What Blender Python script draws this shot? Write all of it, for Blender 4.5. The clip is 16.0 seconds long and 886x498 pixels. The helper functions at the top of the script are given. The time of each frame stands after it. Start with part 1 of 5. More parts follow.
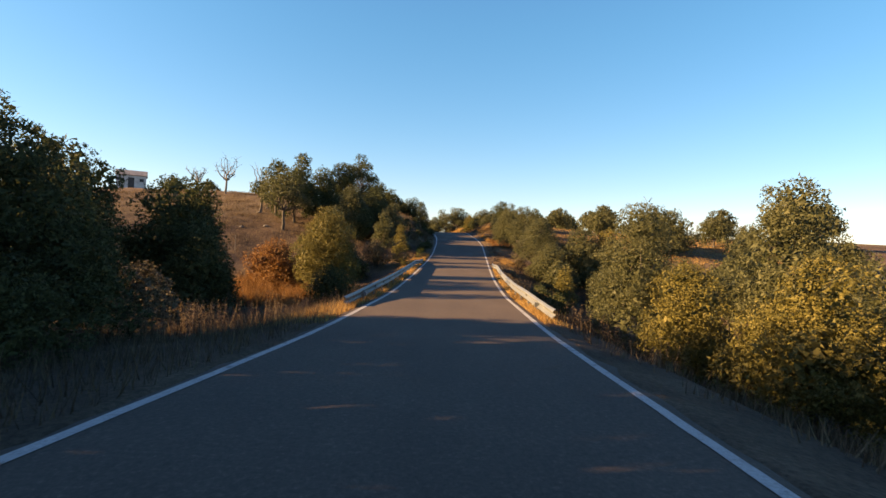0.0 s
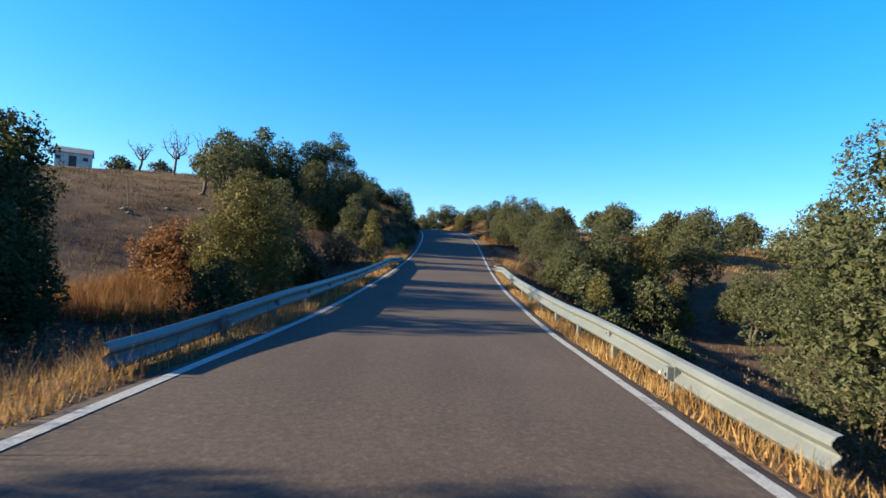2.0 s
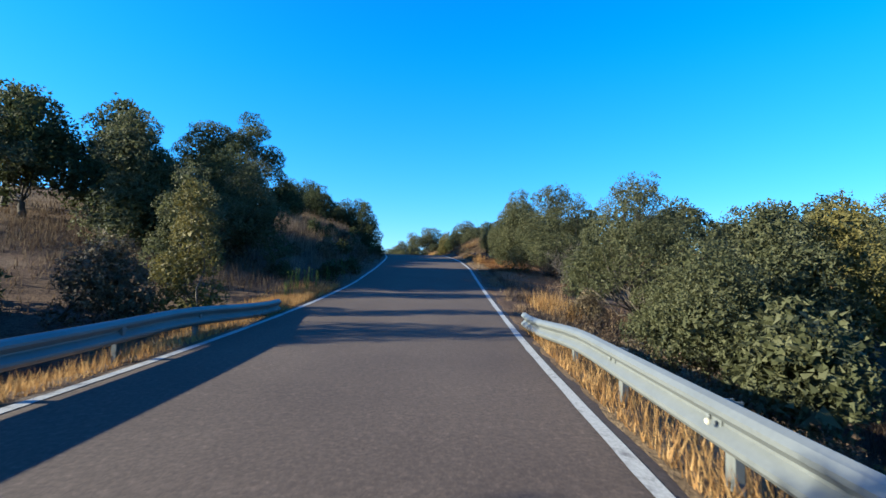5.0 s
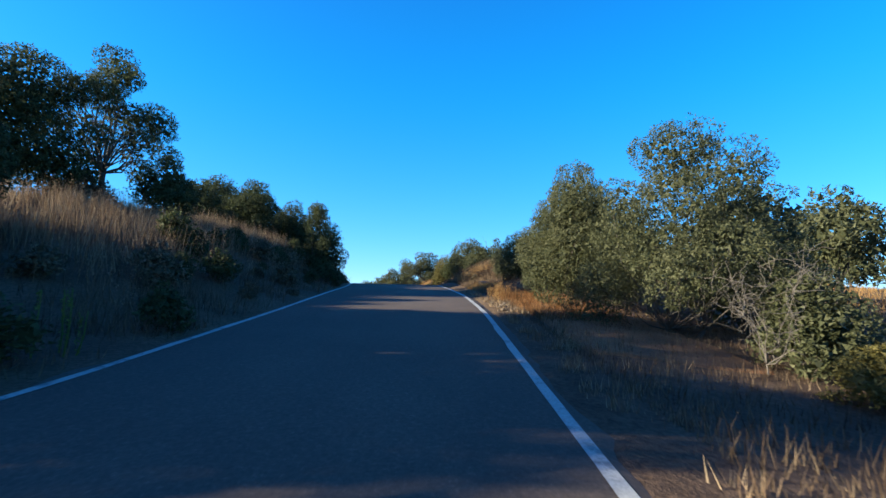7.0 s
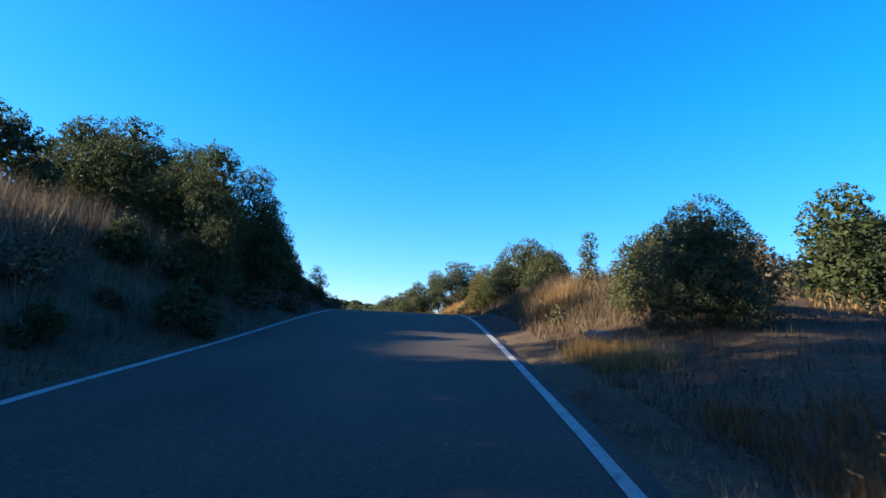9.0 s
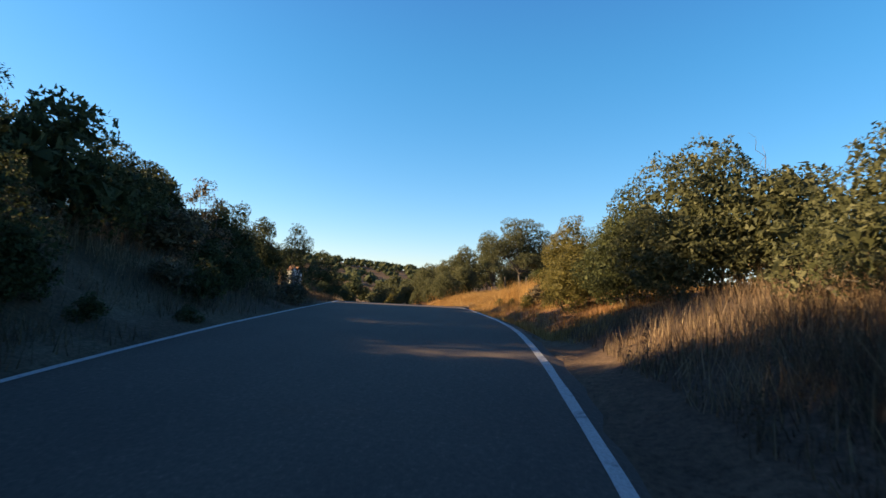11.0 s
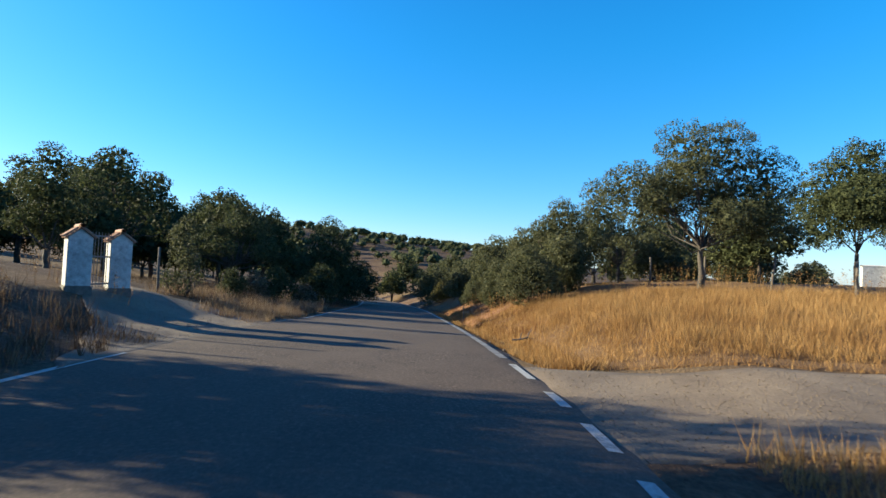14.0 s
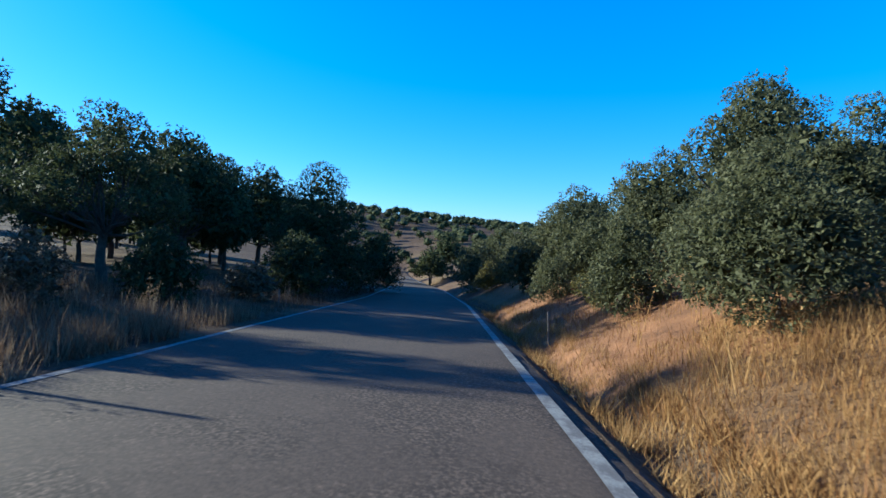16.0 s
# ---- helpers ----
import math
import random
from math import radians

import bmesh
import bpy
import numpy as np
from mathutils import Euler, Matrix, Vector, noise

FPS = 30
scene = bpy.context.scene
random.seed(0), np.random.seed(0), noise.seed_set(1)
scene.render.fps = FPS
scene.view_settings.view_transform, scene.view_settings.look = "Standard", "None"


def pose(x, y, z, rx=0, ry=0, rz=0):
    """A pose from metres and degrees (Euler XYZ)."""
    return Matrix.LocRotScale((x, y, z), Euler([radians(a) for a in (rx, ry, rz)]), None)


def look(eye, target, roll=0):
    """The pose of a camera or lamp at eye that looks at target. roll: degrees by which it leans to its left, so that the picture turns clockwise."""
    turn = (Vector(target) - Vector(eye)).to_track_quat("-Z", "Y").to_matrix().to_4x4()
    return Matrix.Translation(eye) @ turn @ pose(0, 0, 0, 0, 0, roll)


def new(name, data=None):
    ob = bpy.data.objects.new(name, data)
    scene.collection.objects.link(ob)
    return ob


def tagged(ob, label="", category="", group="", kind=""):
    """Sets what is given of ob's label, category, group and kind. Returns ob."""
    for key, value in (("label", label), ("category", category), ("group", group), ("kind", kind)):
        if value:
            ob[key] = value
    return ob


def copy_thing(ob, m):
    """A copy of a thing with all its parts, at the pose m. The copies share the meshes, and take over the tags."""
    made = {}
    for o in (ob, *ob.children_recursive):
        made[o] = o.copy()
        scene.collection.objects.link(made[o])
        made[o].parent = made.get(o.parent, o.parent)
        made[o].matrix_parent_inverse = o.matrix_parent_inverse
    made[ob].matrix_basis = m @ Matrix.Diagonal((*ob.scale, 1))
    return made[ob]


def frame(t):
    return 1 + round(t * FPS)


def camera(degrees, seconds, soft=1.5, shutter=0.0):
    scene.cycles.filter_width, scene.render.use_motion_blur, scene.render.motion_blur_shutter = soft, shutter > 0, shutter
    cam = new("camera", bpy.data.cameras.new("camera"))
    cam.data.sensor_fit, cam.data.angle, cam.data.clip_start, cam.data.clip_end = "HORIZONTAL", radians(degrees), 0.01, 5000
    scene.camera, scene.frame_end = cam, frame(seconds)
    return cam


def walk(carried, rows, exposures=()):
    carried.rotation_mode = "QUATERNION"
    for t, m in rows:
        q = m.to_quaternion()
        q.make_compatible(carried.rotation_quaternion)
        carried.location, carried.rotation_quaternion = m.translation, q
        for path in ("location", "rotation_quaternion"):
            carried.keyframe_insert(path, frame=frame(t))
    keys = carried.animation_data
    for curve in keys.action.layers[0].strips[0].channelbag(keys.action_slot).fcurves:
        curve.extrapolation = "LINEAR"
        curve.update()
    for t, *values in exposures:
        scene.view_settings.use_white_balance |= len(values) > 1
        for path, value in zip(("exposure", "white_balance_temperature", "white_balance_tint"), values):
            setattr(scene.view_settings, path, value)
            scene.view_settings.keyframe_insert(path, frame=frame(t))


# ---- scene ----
cam = camera(83.6, 16.0, shutter=0.1)
METRES, EYE, TILT, LEAN, TURN = 110.0, 1.30, 0.0, -2.2, 0.0
ROWS = [
    (0.0, 0.0, 0.0, 0.0, 0.0, 0.0, -0.0),
    (0.5, 0.0005, 0.0221, -0.001, 0.12, 0.27, -0.31),
    (1.0, 0.0008, 0.0444, -0.0021, 0.28, 0.26, -0.73),
    (1.5, 0.0009, 0.067, -0.0031, 0.37, 0.37, -1.13),
    (2.0, 0.0015, 0.0898, -0.004, -1.34, 0.34, -1.63),
    (2.5, 0.0031, 0.1144, -0.0047, -3.25, 0.77, -1.58),
    (3.0, 0.0051, 0.1391, -0.0054, -4.11, 1.26, -0.87),
    (5.5, 0.0185, 0.2907, -0.0039, -2.15, 4.97, 1.22),
    (6.0, 0.0207, 0.3245, -0.0024, -2.03, 5.82, 1.12),
    (6.5, 0.023, 0.3581, -0.0001, -2.54, 6.88, 1.15),
    (7.0, 0.0256, 0.3928, 0.0025, -2.28, 7.73, 0.89),
    (7.5, 0.0278, 0.4287, 0.0058, -1.43, 8.82, 0.2),
    (8.0, 0.0293, 0.4644, 0.0099, -0.43, 9.55, -0.31),
    (8.5, 0.03, 0.4996, 0.0142, 0.3, 10.11, -0.59),
    (9.0, 0.0298, 0.5347, 0.0186, 1.83, 9.12, -0.47),
    (9.5, 0.0293, 0.5698, 0.0223, 3.45, 8.08, -0.86),
    (12.0, 0.0205, 0.7443, 0.0372, 11.32, 3.67, -0.41),
    (12.5, 0.0145, 0.7777, 0.0376, 12.47, 3.74, -0.92),
    (13.0, 0.009, 0.811, 0.0376, 13.77, 3.02, -1.08),
    (13.5, 0.002, 0.8432, 0.0383, 14.97, 2.73, -0.77),
    (14.0, -0.0059, 0.8734, 0.0386, 16.56, 2.37, -0.64),
    (14.5, -0.0139, 0.9034, 0.0381, 18.45, 1.77, -0.4),
    (15.0, -0.0226, 0.932, 0.0374, 19.94, 0.56, -0.16),
    (15.5, -0.0322, 0.9596, 0.036, 21.02, -0.16, 0.41),
    (16.0, -0.0421, 0.9869, 0.0345, 21.78, 0.14, -0.23),
]
walk(cam, [(t, pose(0, 0, EYE, TILT, LEAN, TURN) @ pose(METRES * x, METRES * y, METRES * z, 90 + pitch, roll, yaw)) for t, x, y, z, yaw, pitch, roll in ROWS],
     [(0, 2.08, 10000, 34), (1.0, 2.0, 7500, 24), (1.7, 1.92, 6700, 18), (2.3, 1.85, 5250, 12), (5.3, 1.93, 5150, 13), (6.6, 1.93, 5350, 14), (9.7, 1.92, 5500, 14), (11.8, 1.8, 8600, 28), (12.6, 1.8, 8200, 24), (13.3, 1.76, 6250, 15), (14.6, 1.72, 5550, 11), (15.2, 1.7, 5100, 10), (16, 1.62, 4700, 9)])

# ---- light ----
SUN_EL, SUN_AZ = 17.3, 98.0            # degrees above the horizon; degrees to the left of +y
world = bpy.data.worlds.new("sky")
scene.world = world
world.use_nodes = True
wn = world.node_tree.nodes
sky = wn.new("ShaderNodeTexSky")
sky.sky_type = "NISHITA"
sky.sun_disc = False
sky.sun_elevation = radians(SUN_EL)
sky.sun_rotation = radians(-SUN_AZ)
sky.air_density, sky.dust_density, sky.ozone_density = 1.0, 0.3, 3.0
rich = wn.new("ShaderNodeHueSaturation")
rich.inputs["Hue"].default_value = 0.490
rich.inputs["Saturation"].default_value = 1.40
even = wn.new("ShaderNodeGamma")
even.inputs["Gamma"].default_value = 0.70
world.node_tree.links.new(sky.outputs["Color"], even.inputs["Color"])
tint = wn.new("ShaderNodeMix")
tint.data_type, tint.blend_type = "RGBA", "MULTIPLY"
tint.inputs[0].default_value = 1.0
tint.inputs[7].default_value = (0.86, 0.97, 1.14, 1)
world.node_tree.links.new(even.outputs["Color"], tint.inputs[6])
world.node_tree.links.new(tint.outputs[2], rich.inputs["Color"])
# the sky deepens to a dark blue overhead
way = wn.new("ShaderNodeTexCoord")
rise = wn.new("ShaderNodeSeparateXYZ")
world.node_tree.links.new(way.outputs["Generated"], rise.inputs[0])
climb = wn.new("ShaderNodeMapRange")
climb.interpolation_type = "SMOOTHSTEP"
climb.inputs[1].default_value, climb.inputs[2].default_value = 0.38, 0.85
world.node_tree.links.new(rise.outputs[2], climb.inputs[0])
deep = wn.new("ShaderNodeMix")
deep.data_type, deep.blend_type = "RGBA", "MULTIPLY"
deep.inputs[7].default_value = (2.0, 0.64, 0.93, 1)
world.node_tree.links.new(climb.outputs[0], deep.inputs[0])
world.node_tree.links.new(rich.outputs["Color"], deep.inputs[6])
world.node_tree.links.new(deep.outputs[2], wn["Background"].inputs["Color"])
wn["Background"].inputs["Strength"].default_value = 0.100
sun = new("sun", bpy.data.lights.new("sun", "SUN"))
sun.data.energy, sun.data.angle, sun.data.color = 5.0, radians(0.6), (1.0, 0.84, 0.50)
a, e = radians(SUN_AZ), radians(SUN_EL)
sun.matrix_world = look((-60 * math.sin(a) * math.cos(e), 60 * math.cos(a) * math.cos(e), 60 * math.sin(e)), (0, 0, 0))

# ---- plan: road line and ground height ----
# y, left edge line x, right edge line x, height of the road
ROAD = np.array([
    (-60, -3.4, 1.5, 2.6), (-20, -2.95, 2.0, 0.9), (0, -2.85, 2.1, 0.0), (10, -2.42, 2.33, -0.43),
    (20, -2.05, 2.6, -0.57), (28, -1.88, 3.0, -0.46), (36, -1.6, 3.48, -0.16), (42, -1.22, 3.8, 0.3),
    (48, -0.95, 4.1, 0.85), (56, -0.78, 4.42, 1.8), (62, -0.82, 4.35, 2.5), (68, -1.1, 4.1, 3.06),
    (75, -1.78, 3.75, 3.68), (78.5, -2.15, 3.52, 3.93), (82, -2.55, 3.25, 4.12), (85.5, -3.1, 2.9, 4.2), (89.3, -3.92, 2.22, 4.2), (96.2, -5.4, 0.6, 4.2),
    (101, -6.95, -0.75, 4.08), (106, -8.45, -2.6, 3.82), (111.4, -10.1, -4.65, 3.45), (130, -17.3, -12.0, 2.1),
    (150, -26.5, -21.0, 0.6), (175, -39.5, -34.0, -1.2), (230, -71, -65, -3.9), (900, -460, -454, -3.9)])
FINE = np.arange(-60, 900, 0.5)


def smooth_column(i, w=4):
    v = np.interp(FINE, ROAD[:, 0], ROAD[:, i])
    k = np.hanning(2 * w + 3)
    return np.convolve(np.pad(v, w + 1, mode="edge"), k / k.sum(), "valid")


LINE_L, LINE_R, LEVEL = smooth_column(1), smooth_column(2), smooth_column(3, 8)


def edge_l(y): return np.interp(y, FINE, LINE_L)
def edge_r(y): return np.interp(y, FINE, LINE_R)
def level(y): return np.interp(y, FINE, LEVEL)


# heights beside the road, relative to it, at these distances beyond its edge line
AWAY = np.array([0.4, 1.6, 3.5, 7.5, 13.5, 27, 57, 117])
ALONG = np.array([-40, 5, 22, 36, 48, 60, 68, 76, 88, 97, 102, 110, 125, 160])
LEFT = np.array([
    (.1, .3, .6, .8, 1, 2, 3), (-.1, -.2, 0, 0, .3, 2.5, 4), (-.3, -1.2, -1.6, -1.2, .2, 4, 6), (-.3, -1, -1.2, -.6, 2.2, 6.5, 8),
    (.1, .5, 1.2, 2.2, 3.6, 6, 7), (.3, 1.3, 2.6, 3.5, 4.0, 4.9, 5.6), (.4, 1.8, 3.0, 3.7, 4.7, 4.8, 5), (.3, 1.6, 3.2, 3.8, 5.1, 5.0, 5), (.3, 1.4, 2.8, 3.2, 4.6, 5, 5.2),
    (.1, .7, 1.4, 1.7, 1.9, 2, 2), (.15, .75, 1.4, 1.5, 1.5, 1.5, 1.5), (.05, .42, .85, 1.0, 1.3, 2, 2), (0, .2, .4, .6, 1, 2, 3), (0, .3, .6, 1, 2, 4, 6)])
RIGHT = np.array([
    (0, -.2, -.4, -.5, -.5, 0, 0), (-.25, -1.0, -2.1, -2.5, -2.0, -.7, 0), (-.35, -1.6, -3.4, -3.9, -3.3, -1.5, 0), (-.35, -1.3, -2.75, -3.1, -2.5, -.7, 1),
    (-.1, -.4, -.8, -.9, -.5, .3, 1), (0, .1, -.1, -.4, -.4, -.2, 0), (.15, .6, .8, .4, 0, 0, -.2), (.45, 1.35, 1.6, 1.3, .6, 0, -.5), (.2, .9, 1.3, 1.2, .8, .5, 0),
    (.2, .8, 1.2, 1.2, 1.2, 1.2, 1.2), (0, .1, .3, .6, 1, 1.4, 1.4), (.2, .9, 1.3, 1.5, 1.7, 2, 2), (.2, 1.2, 2.2, 2.8, 3, 3, 3), (.1, .8, 1.8, 3, 4, 5, 5)])


def bilinear(table, y, d):
    full = np.hstack([np.zeros((len(table), 1)), table])
    i = np.clip(np.searchsorted(ALONG, y) - 1, 0, len(ALONG) - 2)
    u = np.clip((y - ALONG[i]) / (ALONG[i + 1] - ALONG[i]), 0, 1)
    u = u * u * (3 - 2 * u)
    j = np.clip(np.searchsorted(AWAY, d) - 1, 0, len(AWAY) - 2)
    v = np.clip((d - AWAY[j]) / (AWAY[j + 1] - AWAY[j]), 0, 1)
    return (full[i, j] * (1 - u) + full[i + 1, j] * u) * (1 - v) + (full[i, j + 1] * (1 - u) + full[i + 1, j + 1] * u) * v


def ripple(x, y):
    return (np.sin(x * 1.3 + 2 * np.sin(y * .7)) * np.sin(y * 1.1 + 1.5 * np.sin(x * .6)) * .5
            + np.sin(x * .31 + y * .17) * np.sin(y * .23 - x * .11))


def ground(x, y):
    """The height of the ground, without the road's own surface."""
    x, y = np.asarray(x, float), np.asarray(y, float)
    l, r = edge_l(y), edge_r(y)
    dl, dr = l - x, x - r
    h = level(y) + np.where(dl > 0, bilinear(LEFT, y, dl), np.where(dr > 0, bilinear(RIGHT, y, dr), 0))
    off = np.maximum(dl, dr)
    h = h + 0.10 * ripple(x, y) * np.clip((off - 0.6) / 3, 0, 1)
    # the ditch along the right edge, and the side track that crosses it
    deep = np.interp(y, [80, 87, 97.3, 100.4, 104.2, 107, 150], [0, .25, .25, 0, 0, .3, .3])
    h = h - deep * np.exp(-((dr - 0.85) / 0.36) ** 2)
    # the far hill across the valley
    px, py = x + 2, y - 95
    dist = np.hypot(px, py)
    az = np.degrees(np.arctan2(-px, py))
    up = np.interp(az, [-60, -8, 8, 20, 32, 60, 110], [0, 0.2, 1.4, 2.4, 3.4, 3.2, 1.2])
    s = np.clip((dist - 110) / 230, 0, 1)
    s = s * s * (3 - 2 * s)
    return h + s * (np.minimum(dist, 360) * np.tan(np.radians(up)) + 5.1 - h) * np.clip(up, 0, 1)
# ---- end of plan ----


# ---- materials ----
def material(name, rough=0.9, metal=0.0):
    m = bpy.data.materials.new(name)
    m.use_nodes = True
    b = m.node_tree.nodes["Principled BSDF"]
    b.inputs["Roughness"].default_value, b.inputs["Metallic"].default_value = rough, metal
    return m, m.node_tree.nodes, m.node_tree.links, b


def noise_node(n, k, coords, scale, detail=4.0, rough=0.6):
    t = n.new("ShaderNodeTexNoise")
    t.inputs["Scale"].default_value, t.inputs["Detail"].default_value, t.inputs["Roughness"].default_value = scale, detail, rough
    k.new(coords, t.inputs["Vector"])
    return t.outputs["Fac"]


def ramp(n, k, fac, stops):
    r = n.new("ShaderNodeValToRGB")
    r.color_ramp.elements[0].position, r.color_ramp.elements[0].color = stops[0][0], (*stops[0][1], 1)
    r.color_ramp.elements[1].position, r.color_ramp.elements[1].color = stops[-1][0], (*stops[-1][1], 1)
    for p, c in stops[1:-1]:
        r.color_ramp.elements.new(p).color = (*c, 1)
    k.new(fac, r.inputs["Fac"])
    return r.outputs["Color"]


def mix(n, k, fac, a, b, kind="MIX"):
    x = n.new("ShaderNodeMix")
    x.data_type, x.blend_type = "RGBA", kind
    for sock, v in ((x.inputs[0], fac), (x.inputs[6], a), (x.inputs[7], b)):
        if isinstance(v, (int, float)):
            sock.default_value = v
        elif isinstance(v, tuple):
            sock.default_value = (*v, 1)
        else:
            k.new(v, sock)
    return x.outputs[2]


def bump(n, k, height, b, strength, distance):
    u = n.new("ShaderNodeBump")
    u.inputs["Strength"].default_value, u.inputs["Distance"].default_value = strength, distance
    k.new(height, u.inputs["Height"])
    k.new(u.outputs["Normal"], b.inputs["Normal"])


def place_of(n):
    return n.new("ShaderNodeTexCoord").outputs["Object"]


def mottled(name, dark, light, scale, fine, rough=0.9, metal=0.0, depth=0.01, strength=0.4, grain=(0.6, 1.25)):
    """A surface of two tones at two scales, with fine relief."""
    m, n, k, b = material(name, rough, metal)
    c = place_of(n)
    big, small = noise_node(n, k, c, scale, 5), noise_node(n, k, c, fine, 3, 0.7)
    base = ramp(n, k, big, [(0.3, dark), (0.7, light)])
    fine_tone = ramp(n, k, small, [(0.25, (grain[0],) * 3), (0.75, (grain[1],) * 3)])
    k.new(mix(n, k, 1.0, base, fine_tone, "MULTIPLY"), b.inputs["Base Color"])
    bump(n, k, small, b, strength, depth)
    return m


def asphalt_material():
    m, n, k, b = material("asphalt", 0.88)
    c = place_of(n)
    stretch = n.new("ShaderNodeMapping")
    stretch.inputs["Scale"].default_value = (1.0, 0.12, 1.0)
    k.new(c, stretch.inputs["Vector"])
    worn = noise_node(n, k, stretch.outputs["Vector"], 0.9, 4)
    patch = noise_node(n, k, c, 0.35, 5)
    grit = noise_node(n, k, c, 55, 3, 0.8)
    speck = noise_node(n, k, c, 22, 3, 0.65)
    base = ramp(n, k, worn, [(0.3, (0.065, 0.046, 0.0345)), (0.7, (0.096, 0.070, 0.051))])
    base = mix(n, k, 0.5, base, ramp(n, k, patch, [(0.35, (0.060, 0.044, 0.0335)), (0.65, (0.091, 0.067, 0.049))]))
    base = mix(n, k, 1.0, base, ramp(n, k, grit, [(0.3, (0.72, 0.72, 0.72)), (0.7, (1.28, 1.27, 1.26))]), "MULTIPLY")
    base = mix(n, k, 1.0, base, ramp(n, k, speck, [(0.33, (0.74, 0.74, 0.74)), (0.60, (1.06, 1.06, 1.06)), (0.74, (1.6, 1.58, 1.55))]), "MULTIPLY")
    # crazed patches
    cell = n.new("ShaderNodeTexVoronoi")
    cell.feature = "DISTANCE_TO_EDGE"
    cell.inputs["Scale"].default_value = 4.5
    warp = n.new("ShaderNodeMix")
    warp.data_type = "VECTOR"
    warp.inputs[0].default_value = 0.08
    k.new(c, warp.inputs[4])
    wob = n.new("ShaderNodeTexNoise")
    wob.inputs["Scale"].default_value = 3.0
    k.new(c, wob.inputs["Vector"])
    k.new(wob.outputs["Color"], warp.inputs[5])
    k.new(warp.outputs[1], cell.inputs["Vector"])
    crack = ramp(n, k, cell.outputs["Distance"], [(0.0, (1, 1, 1)), (0.05, (0, 0, 0))])
    where = ramp(n, k, noise_node(n, k, c, 0.4, 4), [(0.50, (0, 0, 0)), (0.64, (0.34, 0.34, 0.34))])
    split = n.new("ShaderNodeSeparateXYZ")
    k.new(c, split.inputs[0])
    older = n.new("ShaderNodeMapRange")
    older.inputs[1].default_value, older.inputs[2].default_value = 98.0, 103.0
    k.new(split.outputs[1], older.inputs[0])
    chips = ramp(n, k, noise_node(n, k, c, 30, 2, 0.5), [(0.42, (0.45, 0.45, 0.45)), (0.56, (1.1, 1.1, 1.1)), (0.7, (1.9, 1.88, 1.85))])
    bare = mix(n, k, 1.0, ramp(n, k, noise_node(n, k, c, 0.55, 4), [(0.46, (0, 0, 0)), (0.56, (0.8, 0.8, 0.8))]), older.outputs[0], "MULTIPLY")
    base = mix(n, k, bare, base, mix(n, k, 1.0, base, chips, "MULTIPLY"))
    where = mix(n, k, 1.0, where, older.outputs[0], "MULTIPLY")
    base = mix(n, k, mix(n, k, 1.0, crack, where, "MULTIPLY"), base, (0.022, 0.019, 0.018))
    k.new(base, b.inputs["Base Color"])
    b.inputs["Specular IOR Level"].default_value = 0.25
    bump(n, k, grit, b, 0.35, 0.006)
    return m


def paint_material(name="road_paint", worn=0.54, pale=0.84):
    m, n, k, b = material(name, 0.7)
    c = place_of(n)
    wear, fine = noise_node(n, k, c, 3.5, 6, 0.75), noise_node(n, k, c, 40, 3, 0.8)
    base = ramp(n, k, fine, [(0.3, (0.24 * pale, 0.235 * pale, 0.215 * pale)), (0.6, (0.42 * pale, 0.41 * pale, 0.375 * pale))])
    fac = ramp(n, k, wear, [(worn, (0, 0, 0)), (worn + .1, (0.75, 0.75, 0.75))])
    k.new(mix(n, k, fac, base, (0.08, 0.07, 0.066)), b.inputs["Base Color"])
    bump(n, k, fine, b, 0.4, 0.004)
    return m


def ground_material():
    m, n, k, b = material("dry_ground", 0.95)
    c = place_of(n)
    big, mid, fine = noise_node(n, k, c, 0.045, 5), noise_node(n, k, c, 0.6, 6, 0.7), noise_node(n, k, c, 14, 4, 0.75)
    soil = ramp(n, k, mid, [(0.3, (0.060, 0.039, 0.027)), (0.55, (0.112, 0.072, 0.046)), (0.75, (0.157, 0.112, 0.073))])
    straw = ramp(n, k, mid, [(0.3, (0.086, 0.058, 0.034)), (0.7, (0.182, 0.126, 0.068))])
    base = mix(n, k, ramp(n, k, big, [(0.47, (0, 0, 0)), (0.63, (1, 1, 1))]), soil, straw)
    base = mix(n, k, 1.0, base, ramp(n, k, fine, [(0.3, (0.45, 0.45, 0.45)), (0.7, (1.35, 1.35, 1.35))]), "MULTIPLY")
    k.new(base, b.inputs["Base Color"])
    b.inputs["Specular IOR Level"].default_value = 0.1
    bump(n, k, fine, b, 0.8, 0.06)
    return m


